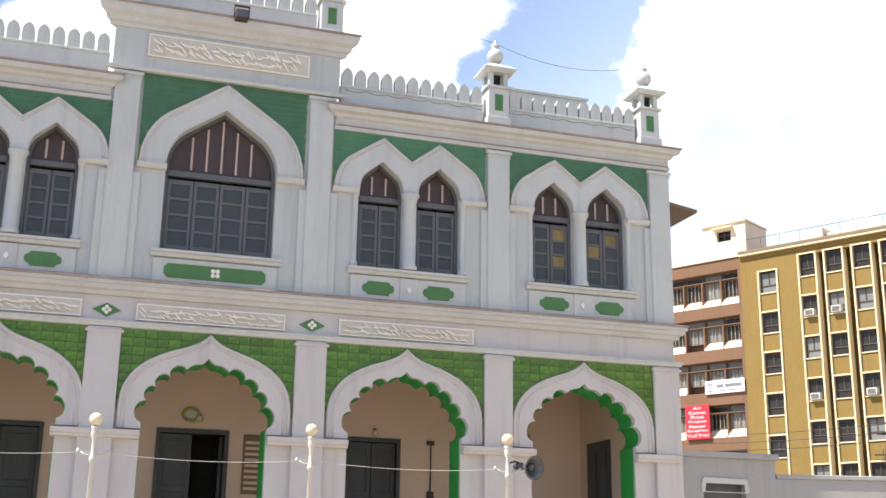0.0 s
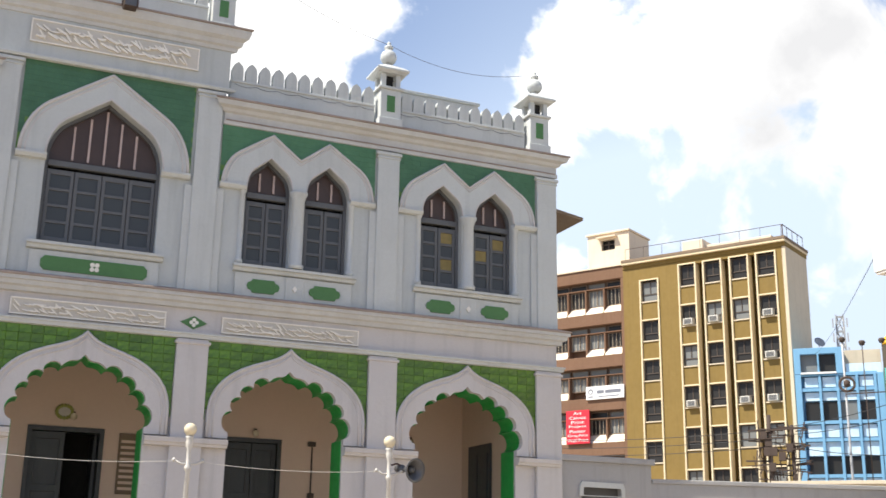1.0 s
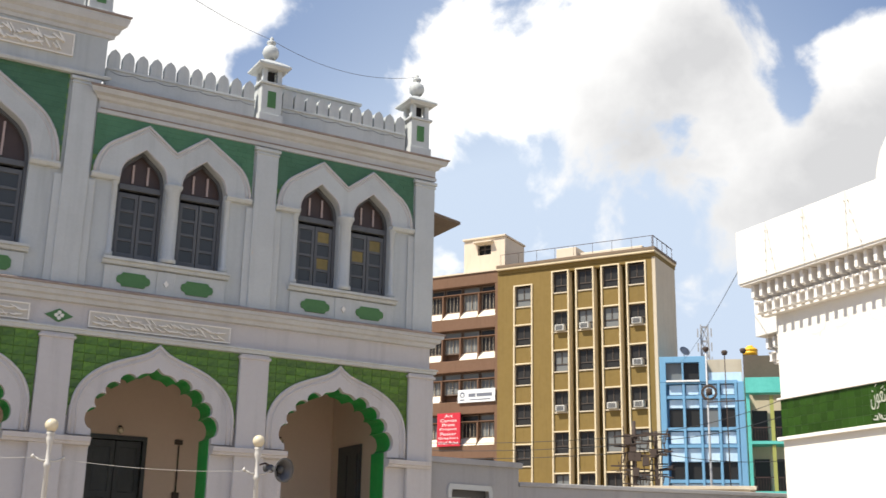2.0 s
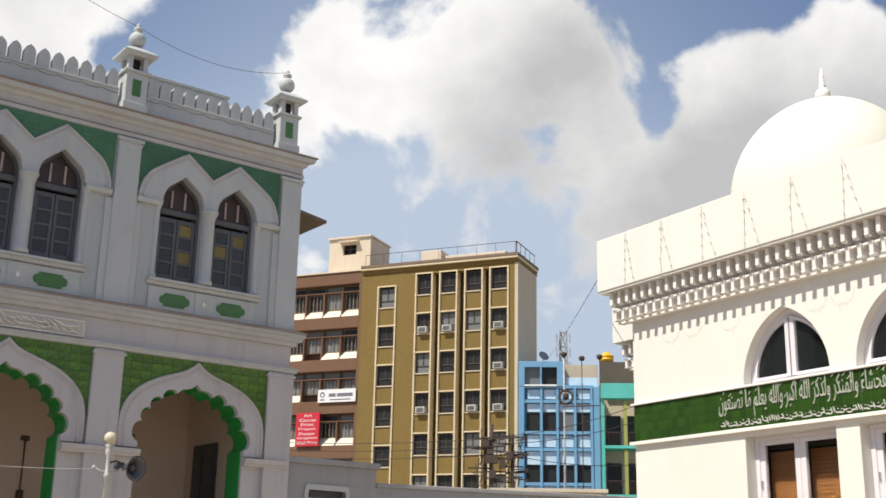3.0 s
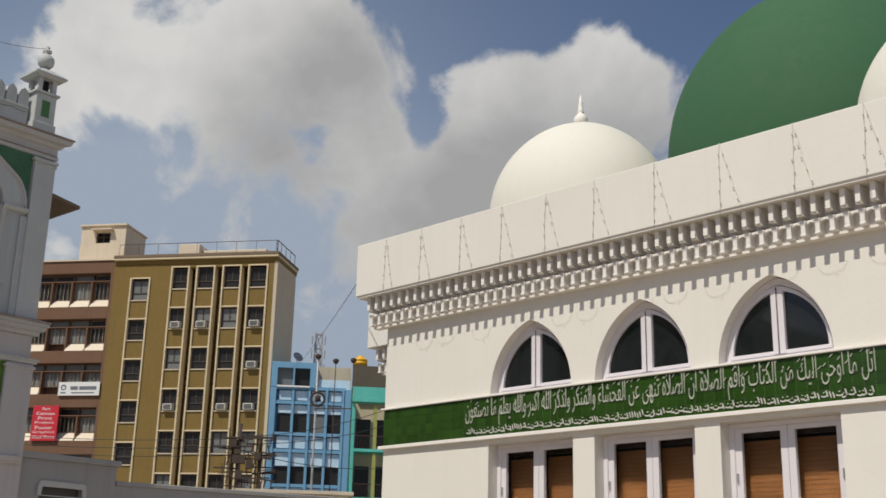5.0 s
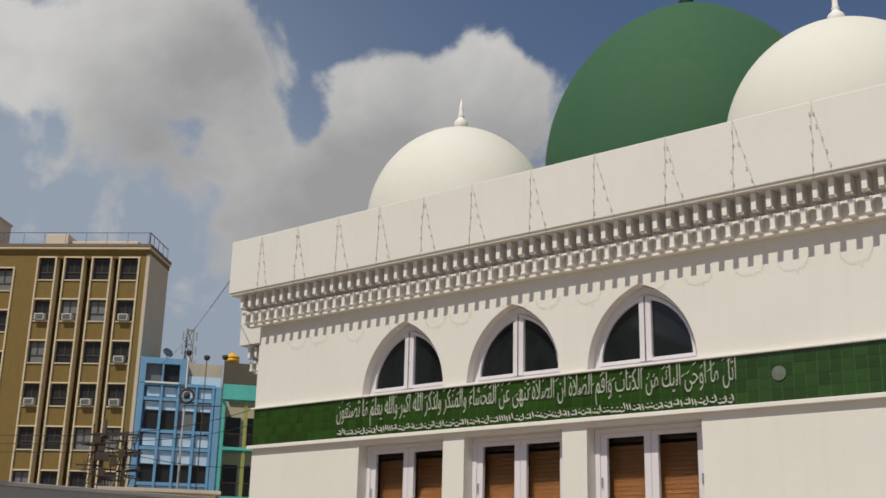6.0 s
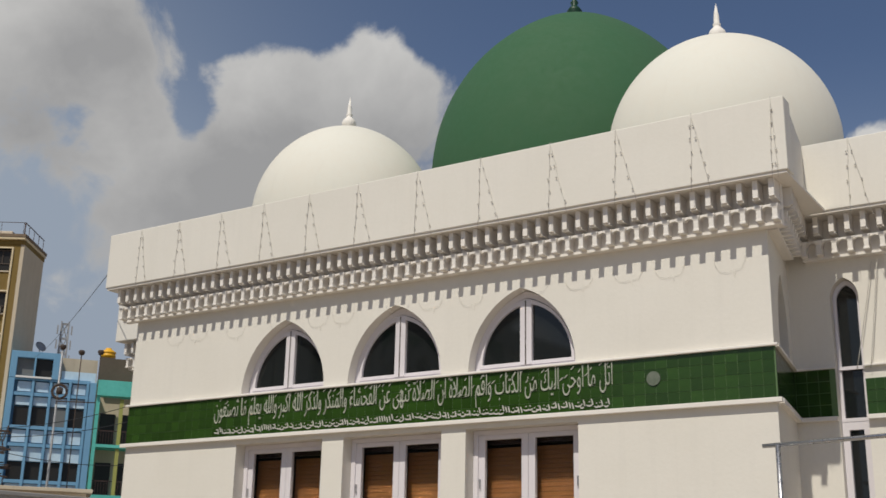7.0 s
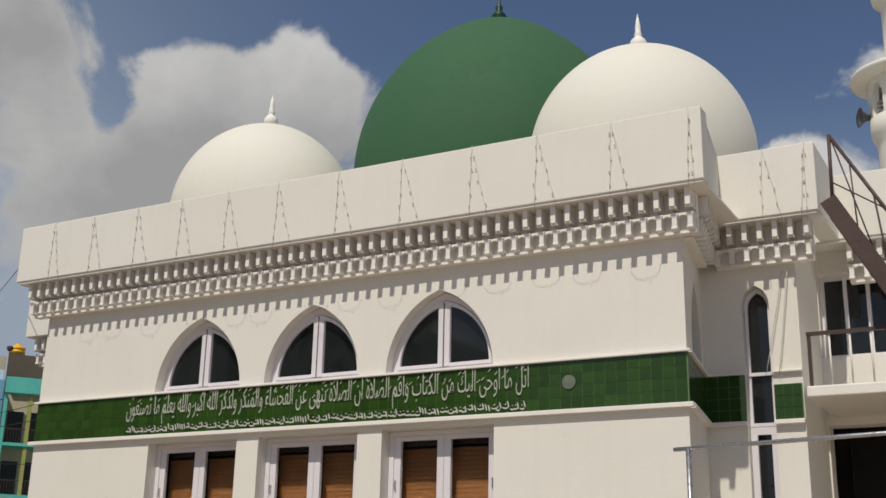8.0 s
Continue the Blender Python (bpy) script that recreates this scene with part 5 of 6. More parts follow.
def joined_script(text):
    """Arabic letters in their joined forms, in reading order reversed for a left-to-right setter."""
    words = []
    for word in text.replace("لا", "+").split():
        shown = ""
        for i, ch in enumerate(word):
            code, forms = LETTERS[ch]
            before = i > 0 and LETTERS[word[i - 1]][1] == 4 and forms > 1
            after = i + 1 < len(word) and forms == 4 and LETTERS[word[i + 1]][1] > 1
            step = (3 if after else 1) if before else (2 if after else 0)
            shown += chr(code + step)
        words.append(shown[::-1])
    return " ".join(words[::-1])


def lettering(name, text, x0, x1, z0, z1, y, mat, parent, label, depth=0.004, thin=0.0):
    c = bpy.data.curves.new(name, "FONT")
    c.body, c.extrude, c.resolution_u, c.offset = text, depth, 3, -thin
    tmp = bpy.data.objects.new(name, c)
    scene.collection.objects.link(tmp)
    bpy.context.view_layer.update()
    me = bpy.data.meshes.new_from_object(tmp)
    bpy.data.objects.remove(tmp)
    co = np.empty(len(me.vertices) * 3)
    me.vertices.foreach_get("co", co)
    co = co.reshape(-1, 3)
    lo, hi = co.min(0), co.max(0)
    out = np.empty_like(co)
    out[:, 0] = x0 + (co[:, 0] - lo[0]) / (hi[0] - lo[0]) * (x1 - x0)
    out[:, 2] = z0 + (co[:, 1] - lo[1]) / (hi[1] - lo[1]) * (z1 - z0)
    out[:, 1] = y - co[:, 2]
    me.vertices.foreach_set("co", out.ravel())
    me.materials.clear()
    me.materials.append(mat)
    me.update()
    ob = new(name, me)
    ob.parent = parent
    return tagged(ob, label)


VERSE = "اتل ما اوحى اليك من الكتاب واقم الصلاة ان الصلاة تنهى عن الفحشاء والمنكر ولذكر الله اكبر والله يعلم ما تصنعون"
lettering("inscription", joined_script(VERSE), -12.04, -5.60, 3.90, 4.325, -0.024, M["letter"], hall, "cream inlaid Arabic verse on green tiles", 0.006, 0.010)
random.seed(9)
marks, x = bmesh.new(), -11.95
while x < -5.66:
    z, w = random.choice((4.10, 4.17, 4.24, 4.28)) + random.uniform(-0.02, 0.02), random.uniform(0.03, 0.07)
    stroke(marks, [(x, z), (x + w * 0.4, z + 0.018), (x + w * 0.8, z + 0.04)], 0.011, -0.027 - random.uniform(0.0, 0.004), -0.02)
    x += random.uniform(0.06, 0.13)
tagged(part("vowel_mark", marks, M["letter"], hall, "small cream strokes over the verse"), kind="stuff")
small, x = bmesh.new(), -12.02
while x < -5.66:
    w, z = random.uniform(0.04, 0.10), random.uniform(3.79, 3.83)
    if random.random() < 0.55:
        stroke(small, [(x + w * i / 4, z + 0.03 * (2 * (i / 4 - 0.5) ** 2)) for i in range(5)], 0.019, -0.027, -0.02)
        stroke(small, [(x + w * 0.4, z + 0.045), (x + w * 0.5, z + 0.05), (x + w * 0.6, z + 0.055)], 0.014, -0.027, -0.02)
    else:
        stroke(small, [(x, z + 0.075), (x + 0.012, z + 0.04), (x + 0.02, z)], 0.017, -0.027, -0.02)
        w = 0.045
    x += w * 0.72 + 0.008
tagged(part("small_writing", small, M["bulb"], hall, "small cream line of writing"), kind="stuff")


# windows
def arch_window(cx):
    out, inner = pointed(cx, 4.362, 4.38, 5.40, 0.765), pointed(cx, 4.43, 4.44, 5.31, 0.69)
    win = part("window", slab(0.16, 0.24, out, inner), M["pvc"], hall, "pointed white-framed window with dark glass")
    part("mullion", boxes((cx - 0.085, cx + 0.085, 0.14, 0.23, 4.43, 5.27)), M["pvc"], win, bevel=0.008)
    part("mullion_joint", boxes((cx - 0.008, cx + 0.008, 0.136, 0.1395, 4.43, 5.27)), M["office_frame"], win)
    part("sash", slab(0.15, 0.22, pointed(cx, 4.43, 4.44, 5.30, 0.685), pointed(cx, 4.475, 4.48, 5.235, 0.645)), M["pvc"], win)
    part("pane", slab(0.19, 0.20, pointed(cx, 4.44, 4.45, 5.29, 0.68)), M["tint"], win, "dark tinted glass")
    part("sill", boxes((cx - 0.77, cx + 0.77, 0.03, 0.159, 4.366, 4.385)), M["pvc"], win)


def tall_window(cx):
    a, b, z1 = cx - 0.79, cx + 0.79, 3.635
    win = part("glazed_door", slab(0.19, 0.28, [(a, 0.5), (a, z1), (b, z1), (b, 0.5)], [(a + 0.07, 0.56), (a + 0.07, z1 - 0.06), (b - 0.07, z1 - 0.06), (b - 0.07, 0.56)]), M["pvc"], hall, "white double glazed door with wooden blinds")
    for p, q in ((a + 0.07, cx - 0.002), (cx + 0.002, b - 0.07)):
        leaf = part("leaf", slab(0.205, 0.265, [(p, 0.56), (p, z1 - 0.061), (q, z1 - 0.061), (q, 0.56)], [(p + 0.095, 0.68), (p + 0.095, z1 - 0.12), (q - 0.095, z1 - 0.12), (q - 0.095, 0.68)]), M["pvc"], win, bevel=0.006)
        part("pane", boxes((p + 0.09, q - 0.09, 0.238, 0.242, 0.675, z1 - 0.115)), M["clear"], win, "clear pane").visible_shadow = False
        zz = 0.70
        bl = bmesh.new()
        while zz < z1 - 0.22:
            plate(bl, 0.40, 0.412, [(p + 0.02, zz), (p + 0.02, zz + 0.052), (q - 0.02, zz + 0.052), (q - 0.02, zz)])
            zz += 0.057
        part("blind", bl, M["blind"], win, "orange-brown slatted wooden blind")
        # added dark brown box, standing in for the shaded top of the blind
        part("blind_box", boxes((p + 0.01, q - 0.01, 0.39, 0.46, z1 - 0.16, z1 - 0.06)), M["fan"], win)
    for hx in (a + 0.10, b - 0.10):
        part("hinge", boxes((hx - 0.01, hx + 0.01, 0.185, 0.204, 2.9, 3.02)), M["steel"], win)


for cx in WINDOWS:
    arch_window(cx)
    tall_window(cx)
# near-black sheet in place of the hall's unlit depth
part("hall_dark", boxes((W0 + 0.3, W1 - 0.3, 0.9, 1.0, 0.0, 6.5)), M["dark"], hall, "near-black sheet for unlit hall depth")

# slit window of the set-back bay
sl = part("slit_window", slab(1.76, 1.84, pointed(-3.235, 0.5, 5.22, 5.46, 0.165), pointed(-3.235, 0.54, 5.2, 5.40, 0.125)), M["pvc"], hall, "tall narrow pointed window with dark glass")
part("pane", boxes((-3.38, -3.09, 1.80, 1.81, 0.5, 5.44)), M["tint"], sl)
for z in (4.33, 3.70):
    part("rail", boxes((-3.40, -3.07, 1.74, 1.79, z, z + 0.042)), M["pvc"], sl)
part("lower_sash", slab(1.745, 1.80, [(-3.40, 0.5), (-3.40, 3.70), (-3.07, 3.70), (-3.07, 0.5)], [(-3.32, 0.6), (-3.32, 3.60), (-3.15, 3.60), (-3.15, 0.6)]), M["pvc"], sl)

# porch windows and balcony
for x0, x1, z0, n in PORCH_WINDOWS:
    w = (x1 - x0 - 0.05) / n
    lights = [[(x0 + 0.05 + k * w, z0 + 0.06), (x0 + 0.05 + k * w, 5.84), (x0 + (k + 1) * w, 5.84), (x0 + (k + 1) * w, z0 + 0.06)] for k in range(n)]
    pw = part("window", slab(3.20, 3.28, [(x0, z0), (x0, 5.90), (x1, 5.90), (x1, z0)], *lights), M["pvc"], hall, "white-framed window with dark glass")
    part("pane", boxes((x0 + 0.02, x1 - 0.02, 3.235, 3.245, z0 + 0.02, 5.88)), M["tint"], pw)
balcony = part("balcony", boxes((-2.61, 4.4, 1.30, 2.999, 3.955, 4.085)), M["hall_trim"], hall, "white balcony slab", bevel=0.015)
part("corner_post", boxes((-2.575, -2.535, 1.34, 1.38, 4.085, 4.70)), M["iron"], balcony, "dark brown corner post")
for k in range(29):
    x = -2.32 + 0.235 * k
    part("baluster", tube(bmesh.new(), [(x, 1.36, 4.085), (x, 1.36, 4.70)], 0.012), M["hall_trim"], balcony)
part("handrail", boxes((-2.58, 4.4, 1.33, 1.39, 4.70, 4.74)), M["iron"], balcony, "dark brown handrail")

# domes
def dome(cx, cy, zc, r, h, mat, label, base, finial_mat, pinch=0.0, tip="ball", taper=1.07):
    d = part("dome", bmesh.new(), mat, hall, label)
    bm = bmesh.new()
    prof = [(base, 6.75), (base, zc - h * 0.34)]
    for k in range(33):
        a = -0.34 + (math.pi / 2 + 0.34) * k / 32
        rr = r * math.cos(a) ** taper
        z = zc + h * math.sin(a) + pinch * max(0.0, math.sin(a)) ** 12
        prof.append((rr, z))
    lathe(bm, prof, cx, cy, 72)
    top = zc + h + pinch
    bmesh.ops.recalc_face_normals(bm, faces=bm.faces)
    bm.to_mesh(d.data)
    bm.free()
    f = bmesh.new()
    if tip == "ball":
        lathe(f, [(r, top + dz) for r, dz in [(0.10, -0.02), (0.115, 0.02)] + [(0.135 * math.sin(a), 0.14 - 0.13 * math.cos(a)) for a in (0.9 + 0.22 * k for k in range(8))] +
                  [(0.055, 0.275), (0.05, 0.29), (0.065, 0.315), (0.045, 0.35), (0.04, 0.48), (0.0, 0.69)]], cx, cy, 18)
    else:
        lathe(f, [(0.20, top - 0.03), (0.20, top + 0.02), (0.11, top + 0.05), (0.10, top + 0.10), (0.15, top + 0.17), (0.10, top + 0.25), (0.05, top + 0.30), (0.08, top + 0.36), (0.03, top + 0.44), (0.02, top + 0.7), (0, top + 0.75)], cx, cy, 18)
    part("finial", f, finial_mat, d)


dome(-12.22, 3.1, 8.03, 1.675, 1.78, M["dome_white"], "smooth white hemispherical dome with a finial", 1.45, M["hall_trim"])
dome(-5.13, 3.1, 8.0, 1.70, 1.79, M["dome_white"], "smooth white hemispherical dome with a finial", 1.45, M["hall_trim"])
dome(-8.72, 5.5, 9.02, 2.68, 3.13, M["dome_green"], "large green painted egg-shaped dome", 2.4, M["dark_green"], 0.12, "urn", 1.14)

# cords of small bulbs hung in pairs over the parapet
def light_string(x0, y, z0, z1, spread, slant=1):
    s = thing("light_string", hall_pose, "pair of pale cords with small bulbs over the parapet", "string lights", "string lights on the parapet")
    c, b = bmesh.new(), bmesh.new()
    for dx in (0.0, spread):
        p, q = Vector((x0, y, z1)), Vector((x0 + dx * slant - (0.03 if dx == 0 else 0), y, z0))
        pts = sag(p, q, 0.0, 6)
        pts = [v + Vector((random.uniform(-0.006, 0.006), 0, 0)) for v in pts]
        tube(c, pts, 0.0028, 4)
        for v in pts[1:-1]:
            lathe(b, [(0.0, v.z - 0.018), (0.010, v.z - 0.004), (0.006, v.z + 0.012), (0.0, v.z + 0.016)], v.x + random.uniform(-0.02, 0.02), y - 0.012, 6)
    part("cord", c, M["pale_wire"], s)
    tagged(part("bulb", b, M["bulb"], s), kind="stuff")


random.seed(12)
for k, x in enumerate((-3.395, -4.345, -5.315, -6.215, -7.245, -8.245, -9.255, -10.135, -10.995, -11.845, -12.735, -13.575)):
    light_string(x, -OUT - 0.008, 6.16, 7.14, 0.04 if k == 0 else 0.24 + random.uniform(-0.05, 0.05))
light_string(-2.95, 1.65 - OUT - 0.008, 6.0, 7.14, 0.25)
light_string(-2.42, 1.65 - OUT - 0.008, 6.1, 7.14, 0.1, -1)
# loose lamp cords sagging on the wall under the brackets
for k in range(14):
    x = -4.0 - 0.7 * k + random.uniform(-0.15, 0.15)
    lo, top, side = random.uniform(0.12, 0.22), 5.44, random.choice((-1, 1))
    pts = [(x + side * dx, -0.012, top - lo * dz) for dx, dz in ((-0.20, 0.0), (-0.18, 0.55), (-0.13, 0.95), (-0.04, 1.1), (0.02, 0.95), (0.05, 1.45), (0.06, 0.95), (0.13, 0.9), (0.17, 0.45), (0.18, 0.1))]
    cord = new("cord", mesh_of("cord", tube(bmesh.new(), pts, 0.0017, 4), M["pale_wire"]))
    cord.matrix_world = hall_pose
    tagged(cord, "thin pale lamp cord sagging on the wall", "cord", "wall cords")

for dx in (0.0, 0.16):
    pts = sag((-2.80 - dx * 0.4, 1.60, 5.62), (-2.98 - dx, 1.60, 4.30), 0.03, 8)
    cord = new("cord", mesh_of("cord", tube(bmesh.new(), pts, 0.005, 4), M["pale_wire"]))
    cord.matrix_world = hall_pose
    tagged(cord, "thin pale cord hanging down the wall", "cord", "wall cords")

# iron stair up to the roof
stair = thing("roof_stair", hall_pose, "brown iron stair from the balcony to the roof", "stair")
for y in (0.95, 1.55):
    st = bmesh.new()
    bar(st, (-2.14, y, 6.24), (-0.98, y, 4.09), 0.05, 0.20)
    part("stringer", st, M["iron"], stair)
hr = bmesh.new()
tube(hr, [(-2.09, 0.95, 6.12), (-2.07, 0.95, 7.05)], 0.022, 8)
tube(hr, [(-2.07, 0.95, 7.05), (-0.95, 0.95, 5.03)], 0.022, 8)
tube(hr, [(-0.97, 0.95, 4.2), (-0.95, 0.95, 5.03)], 0.02, 8)
part("handrail", hr, M["iron"], stair)
br = bmesh.new()
tube(br, [(-2.05, 0.95, 7.0), (-1.62, 0.95, 5.35)], 0.009)
tube(br, [(-2.08, 0.95, 6.45), (-1.50, 0.95, 6.03)], 0.009)
tube(br, [(-1.62, 0.95, 6.22), (-1.50, 0.95, 5.05)], 0.012)
tube(br, [(-1.86, 0.95, 6.66), (-1.82, 0.95, 5.68)], 0.009)
part("brace", br, M["iron"], stair)
for k in range(9):
    t = (k + 0.5) / 9
    x, z = -2.16 + 1.14 * t, 6.24 - 2.075 * t
    part("tread", boxes((x - 0.05, x + 0.09, 0.98, 1.52, z - 0.01, z + 0.01)), M["iron"], stair)

# steel pipe frame before the hall
frame_pipe = thing("pipe_frame", hall_pose, "stainless steel pipe frame standing before the hall", "pipe frame")
pp = bmesh.new()
tube(pp, [(-3.72, -0.4, 3.185), (-1.58, -0.4, 3.26), (1.2, -0.4, 3.33)], 0.024, 10)
part("cross_pipe", pp, M["steel"], frame_pipe)
for x in (-3.56, 1.1):
    po = bmesh.new()
    tube(po, [(x, -0.4, 0.0), (x, -0.4, 3.20 if x < 0 else 3.32)], 0.028, 10)
    part("upright", po, M["steel"], frame_pipe)

# minaret beyond the porch
mn = thing("minaret", hall_pose @ pose(-2.4, 15.5, 0), "slender white minaret with an open lantern under a broad eave", "minaret")
shaft = bmesh.new()
lathe(shaft, [(0.95, 0), (0.85, 3.0), (0.82, 12.2), (0.84, 12.4), (0.92, 12.55), (0.95, 12.65), (0.95, 13.0), (0.80, 13.02)], 0, 0, 40)
part("shaft", shaft, M["dome_white"], mn)
for k in range(8):
    a = 2 * math.pi * (k + 0.5) / 8
    post = bmesh.new()
    box(post, -0.17, 0.17, -0.09, 0.09, 13.0, 13.98)
    bmesh.ops.transform(post, matrix=pose(0.84 * math.cos(a), 0.84 * math.sin(a), 0, 0, 0, math.degrees(a) + 90), verts=post.verts)
    part("lantern_post", post, M["dome_white"], mn)
    head = slab(-0.09, 0.09, [(-0.20, 13.6), (-0.20, 13.99), (0.20, 13.99), (0.20, 13.6)] + [(0.16 * math.cos(t), 13.62 + 0.2 * math.sin(t)) for t in (math.pi * j / 8 for j in range(9))])
    b = 2 * math.pi * k / 8
    bmesh.ops.transform(head, matrix=pose(0.84 * math.cos(b), 0.84 * math.sin(b), 0, 0, 0, math.degrees(b) + 90), verts=head.verts)
    part("lantern_arch", head, M["dome_white"], mn)
    rl = bmesh.new()
    for z in (13.12, 13.24, 13.36):
        tube(rl, [(0.84 * math.cos(b - 0.25), 0.84 * math.sin(b - 0.25), z), (0.84 * math.cos(b + 0.25), 0.84 * math.sin(b + 0.25), z)], 0.016)
    part("lantern_rail", rl, M["steel"], mn)
eave = bmesh.new()
lathe(eave, [(0.86, 13.98), (1.30, 14.02), (1.34, 14.10), (1.32, 14.16), (0.6, 14.42), (0.46, 14.5), (0.44, 16.1), (0.62, 16.2), (0.66, 16.35), (0.62, 16.42), (0.40, 16.5), (0.38, 17.6), (0.0, 18.6)], 0, 0, 48)
part("eave", eave, M["dome_white"], mn)
core = bmesh.new()
lathe(core, [(0.35, 13.0), (0.35, 13.98)], 0, 0, 20)
part("core", core, M["dome_white"], mn)
mh = bmesh.new()
lathe(mh, [(0.0, -0.28), (0.06, -0.28), (0.06, -0.1), (0.1, 0.02), (0.2, 0.14), (0.25, 0.17), (0.2, 0.13), (0.0, 0.0)], 0, 0, 20)
bmesh.ops.transform(mh, matrix=pose(-0.98, -0.30, 13.1, 90, 0, -62), verts=mh.verts)
part("horn", mh, M["horn"], mn, "grey horn loudspeaker on the lantern")

# ---- the street beyond the wall ----
OFFICE = pose(53.2, 62.4, 0, 0, 0, -59.7)
office = thing("mustard_office_block", OFFICE, "eight-storey mustard office block with pale window fins", "building")
part("wall", boxes((-12.6, 0.0, 1.3, 4.4, 0, 24.3)), M["ochre"], office)
part("side_wall", boxes((0.001, 0.25, 0.0, 4.4, 0, 24.3)), M["office_side"], office)
part("fascia", boxes((-12.6, 0.28, -0.05, 4.5, 24.31, 24.62)), M["ochre"], office, bevel=0.02)
part("cornice", boxes((-12.6, 0.32, -0.28, 4.6, 24.621, 24.80)), M["fin"], office, bevel=0.02)
part("roof_edge", boxes((-12.6, 0.36, -0.32, 4.62, 24.801, 25.0)), M["soffit"], office, "dark stained roof edge")
ROWS = [20.96, 17.95, 14.92, 11.89, 8.88, 5.87, 2.86, -0.1]
STRIPS = [(-11.15, -9.65, 23.2), (-7.95, -6.62, 24.0), (-5.98, -4.6, 24.0), (-3.93, -2.55, 24.0), (-1.93, -0.5, 24.0)]
random.seed(21)
# front sheet with the window strips cut out
part("front", slab(0.0, 0.599, [(-12.6, 0), (-12.6, 24.3), (0, 24.3), (0, 0)], *[[(a, 1.0), (a, top), (b, top), (b, 1.0)] for a, b, top in (STRIPS[0], (-7.95, -0.5, 24.0))]), M["ochre"], office)
COOLED = {(1, 1): 0.5, (2, 1): 0.45, (4, 1): 0.45, (4, 2): 0.45, (1, 3): 0.5, (3, 3): 0.5, (4, 3): 0.5}
for s, (a, b, top) in enumerate(STRIPS):
    fin = bmesh.new()
    for x in (a, b):
        box(fin, x - 0.055, x + 0.055, -0.10, 0.599, 1.0, top + 0.1)
    box(fin, a + 0.056, b - 0.056, -0.10, 0.599, top, top + 0.1)
    part("fin", fin, M["fin"], office, "pale cream upright fins")
    shift = 0.82 if s == 0 else 0.0
    level = top
    for r, low in enumerate(ROWS):
        z = max(1.1, low - shift)
        if z >= level - 0.5:
            continue
        part("floor_line", boxes((a + 0.056, b - 0.056, -0.07, 0.598, z - 0.05, z + 0.05)), M["fin"], office)
        spandrel = z + (level - z) * 0.46
        part("spandrel", boxes((a + 0.056, b - 0.056, 0.03, 0.597, z + 0.051, spandrel)), M["ochre"], office)
        frame_bm = slab(0.16, 0.26, [(a + 0.067, spandrel), (a + 0.067, level - 0.06), (b - 0.067, level - 0.06), (b - 0.067, spandrel)],
                        [(a + 0.17, spandrel + 0.07), (a + 0.17, spandrel + 0.55), (b - 0.17, spandrel + 0.55), (b - 0.17, spandrel + 0.07)],
                        [(a + 0.17, spandrel + 0.62), (a + 0.17, level - 0.14), ((a + b) / 2 - 0.03, level - 0.14), ((a + b) / 2 - 0.03, spandrel + 0.62)],
                        [((a + b) / 2 + 0.03, spandrel + 0.62), ((a + b) / 2 + 0.03, level - 0.14), (b - 0.17, level - 0.14), (b - 0.17, spandrel + 0.62)])
        win = part("window", frame_bm, M["office_frame"], office, "dark steel-framed office window")
        part("pane", boxes((a + 0.08, b - 0.08, 0.21, 0.23, spandrel + 0.02, level - 0.10)), M["pale_pane" if random.random() < 0.2 else "office_pane"], win)
        part("sill", boxes((a + 0.11, b - 0.11, -0.04, 0.159, spandrel - 0.05, spandrel + 0.04)), M["office_side"], win)
        if (s, r) in COOLED:
            cz = spandrel + 0.05
            ac = thing("air_conditioner", OFFICE @ pose((a + b) / 2, -0.05, cz), "off-white window air conditioner on a sill", "air conditioner", "air conditioners")
            part("case", boxes((-0.36, 0.36, -0.25, 0.34, 0.0, 0.46)), M["ac"], ac, bevel=0.02)
            part("grille", boxes(*[(-0.28, 0.28, -0.262, -0.251, 0.06 + 0.06 * k, 0.095 + 0.06 * k) for k in range(6)]), M["grille"], ac)
        level = z
# roof: railing, chimney, slab
rl = bmesh.new()
for x in np.arange(-12.4, 0.3, 1.55):
    bar(rl, (x, 0.1, 25.05), (x, 0.1, 25.95), 0.022)
bar(rl, (-12.4, 0.1, 25.95), (0.1, 0.1, 25.95), 0.035)
bar(rl, (0.1, 0.1, 25.95), (0.1, 4.4, 25.95), 0.05)
bar(rl, (0.1, 0.1, 25.05), (0.1, 0.1, 25.95), 0.07)
for y in np.arange(1.0, 4.4, 1.1):
    bar(rl, (0.1, y, 25.05), (0.1, y, 25.95), 0.035)
part("roof_rail", rl, M["iron"], office)
part("roof_block", boxes((-8.5, -6.8, 2.0, 4.0, 25.001, 26.45), (-6.79, -1.6, 2.5, 4.3, 25.001, 26.05)), M["office_top"], office, bevel=0.05)

# brown block beside it
brown = thing("brown_office_block", OFFICE @ pose(-12.61, 0.15, 0), "brown office block with ribbon windows and sloping cream sills", "building")
part("wall", boxes((-12, 0, 0.9, 14, 0, 24.75)), M["brown"], brown)
part("parapet", boxes((-12, 0, -0.05, 0.899, 23.78, 24.75)), M["brown"], brown, bevel=0.03)
part("roof_edge", boxes((-12, -0.02, -0.15, 14, 24.751, 24.87)), M["office_top"], brown)
part("end_pier", boxes((-0.28, 0.0, -0.05, 0.898, 0.0, 23.779)), M["brown"], brown)
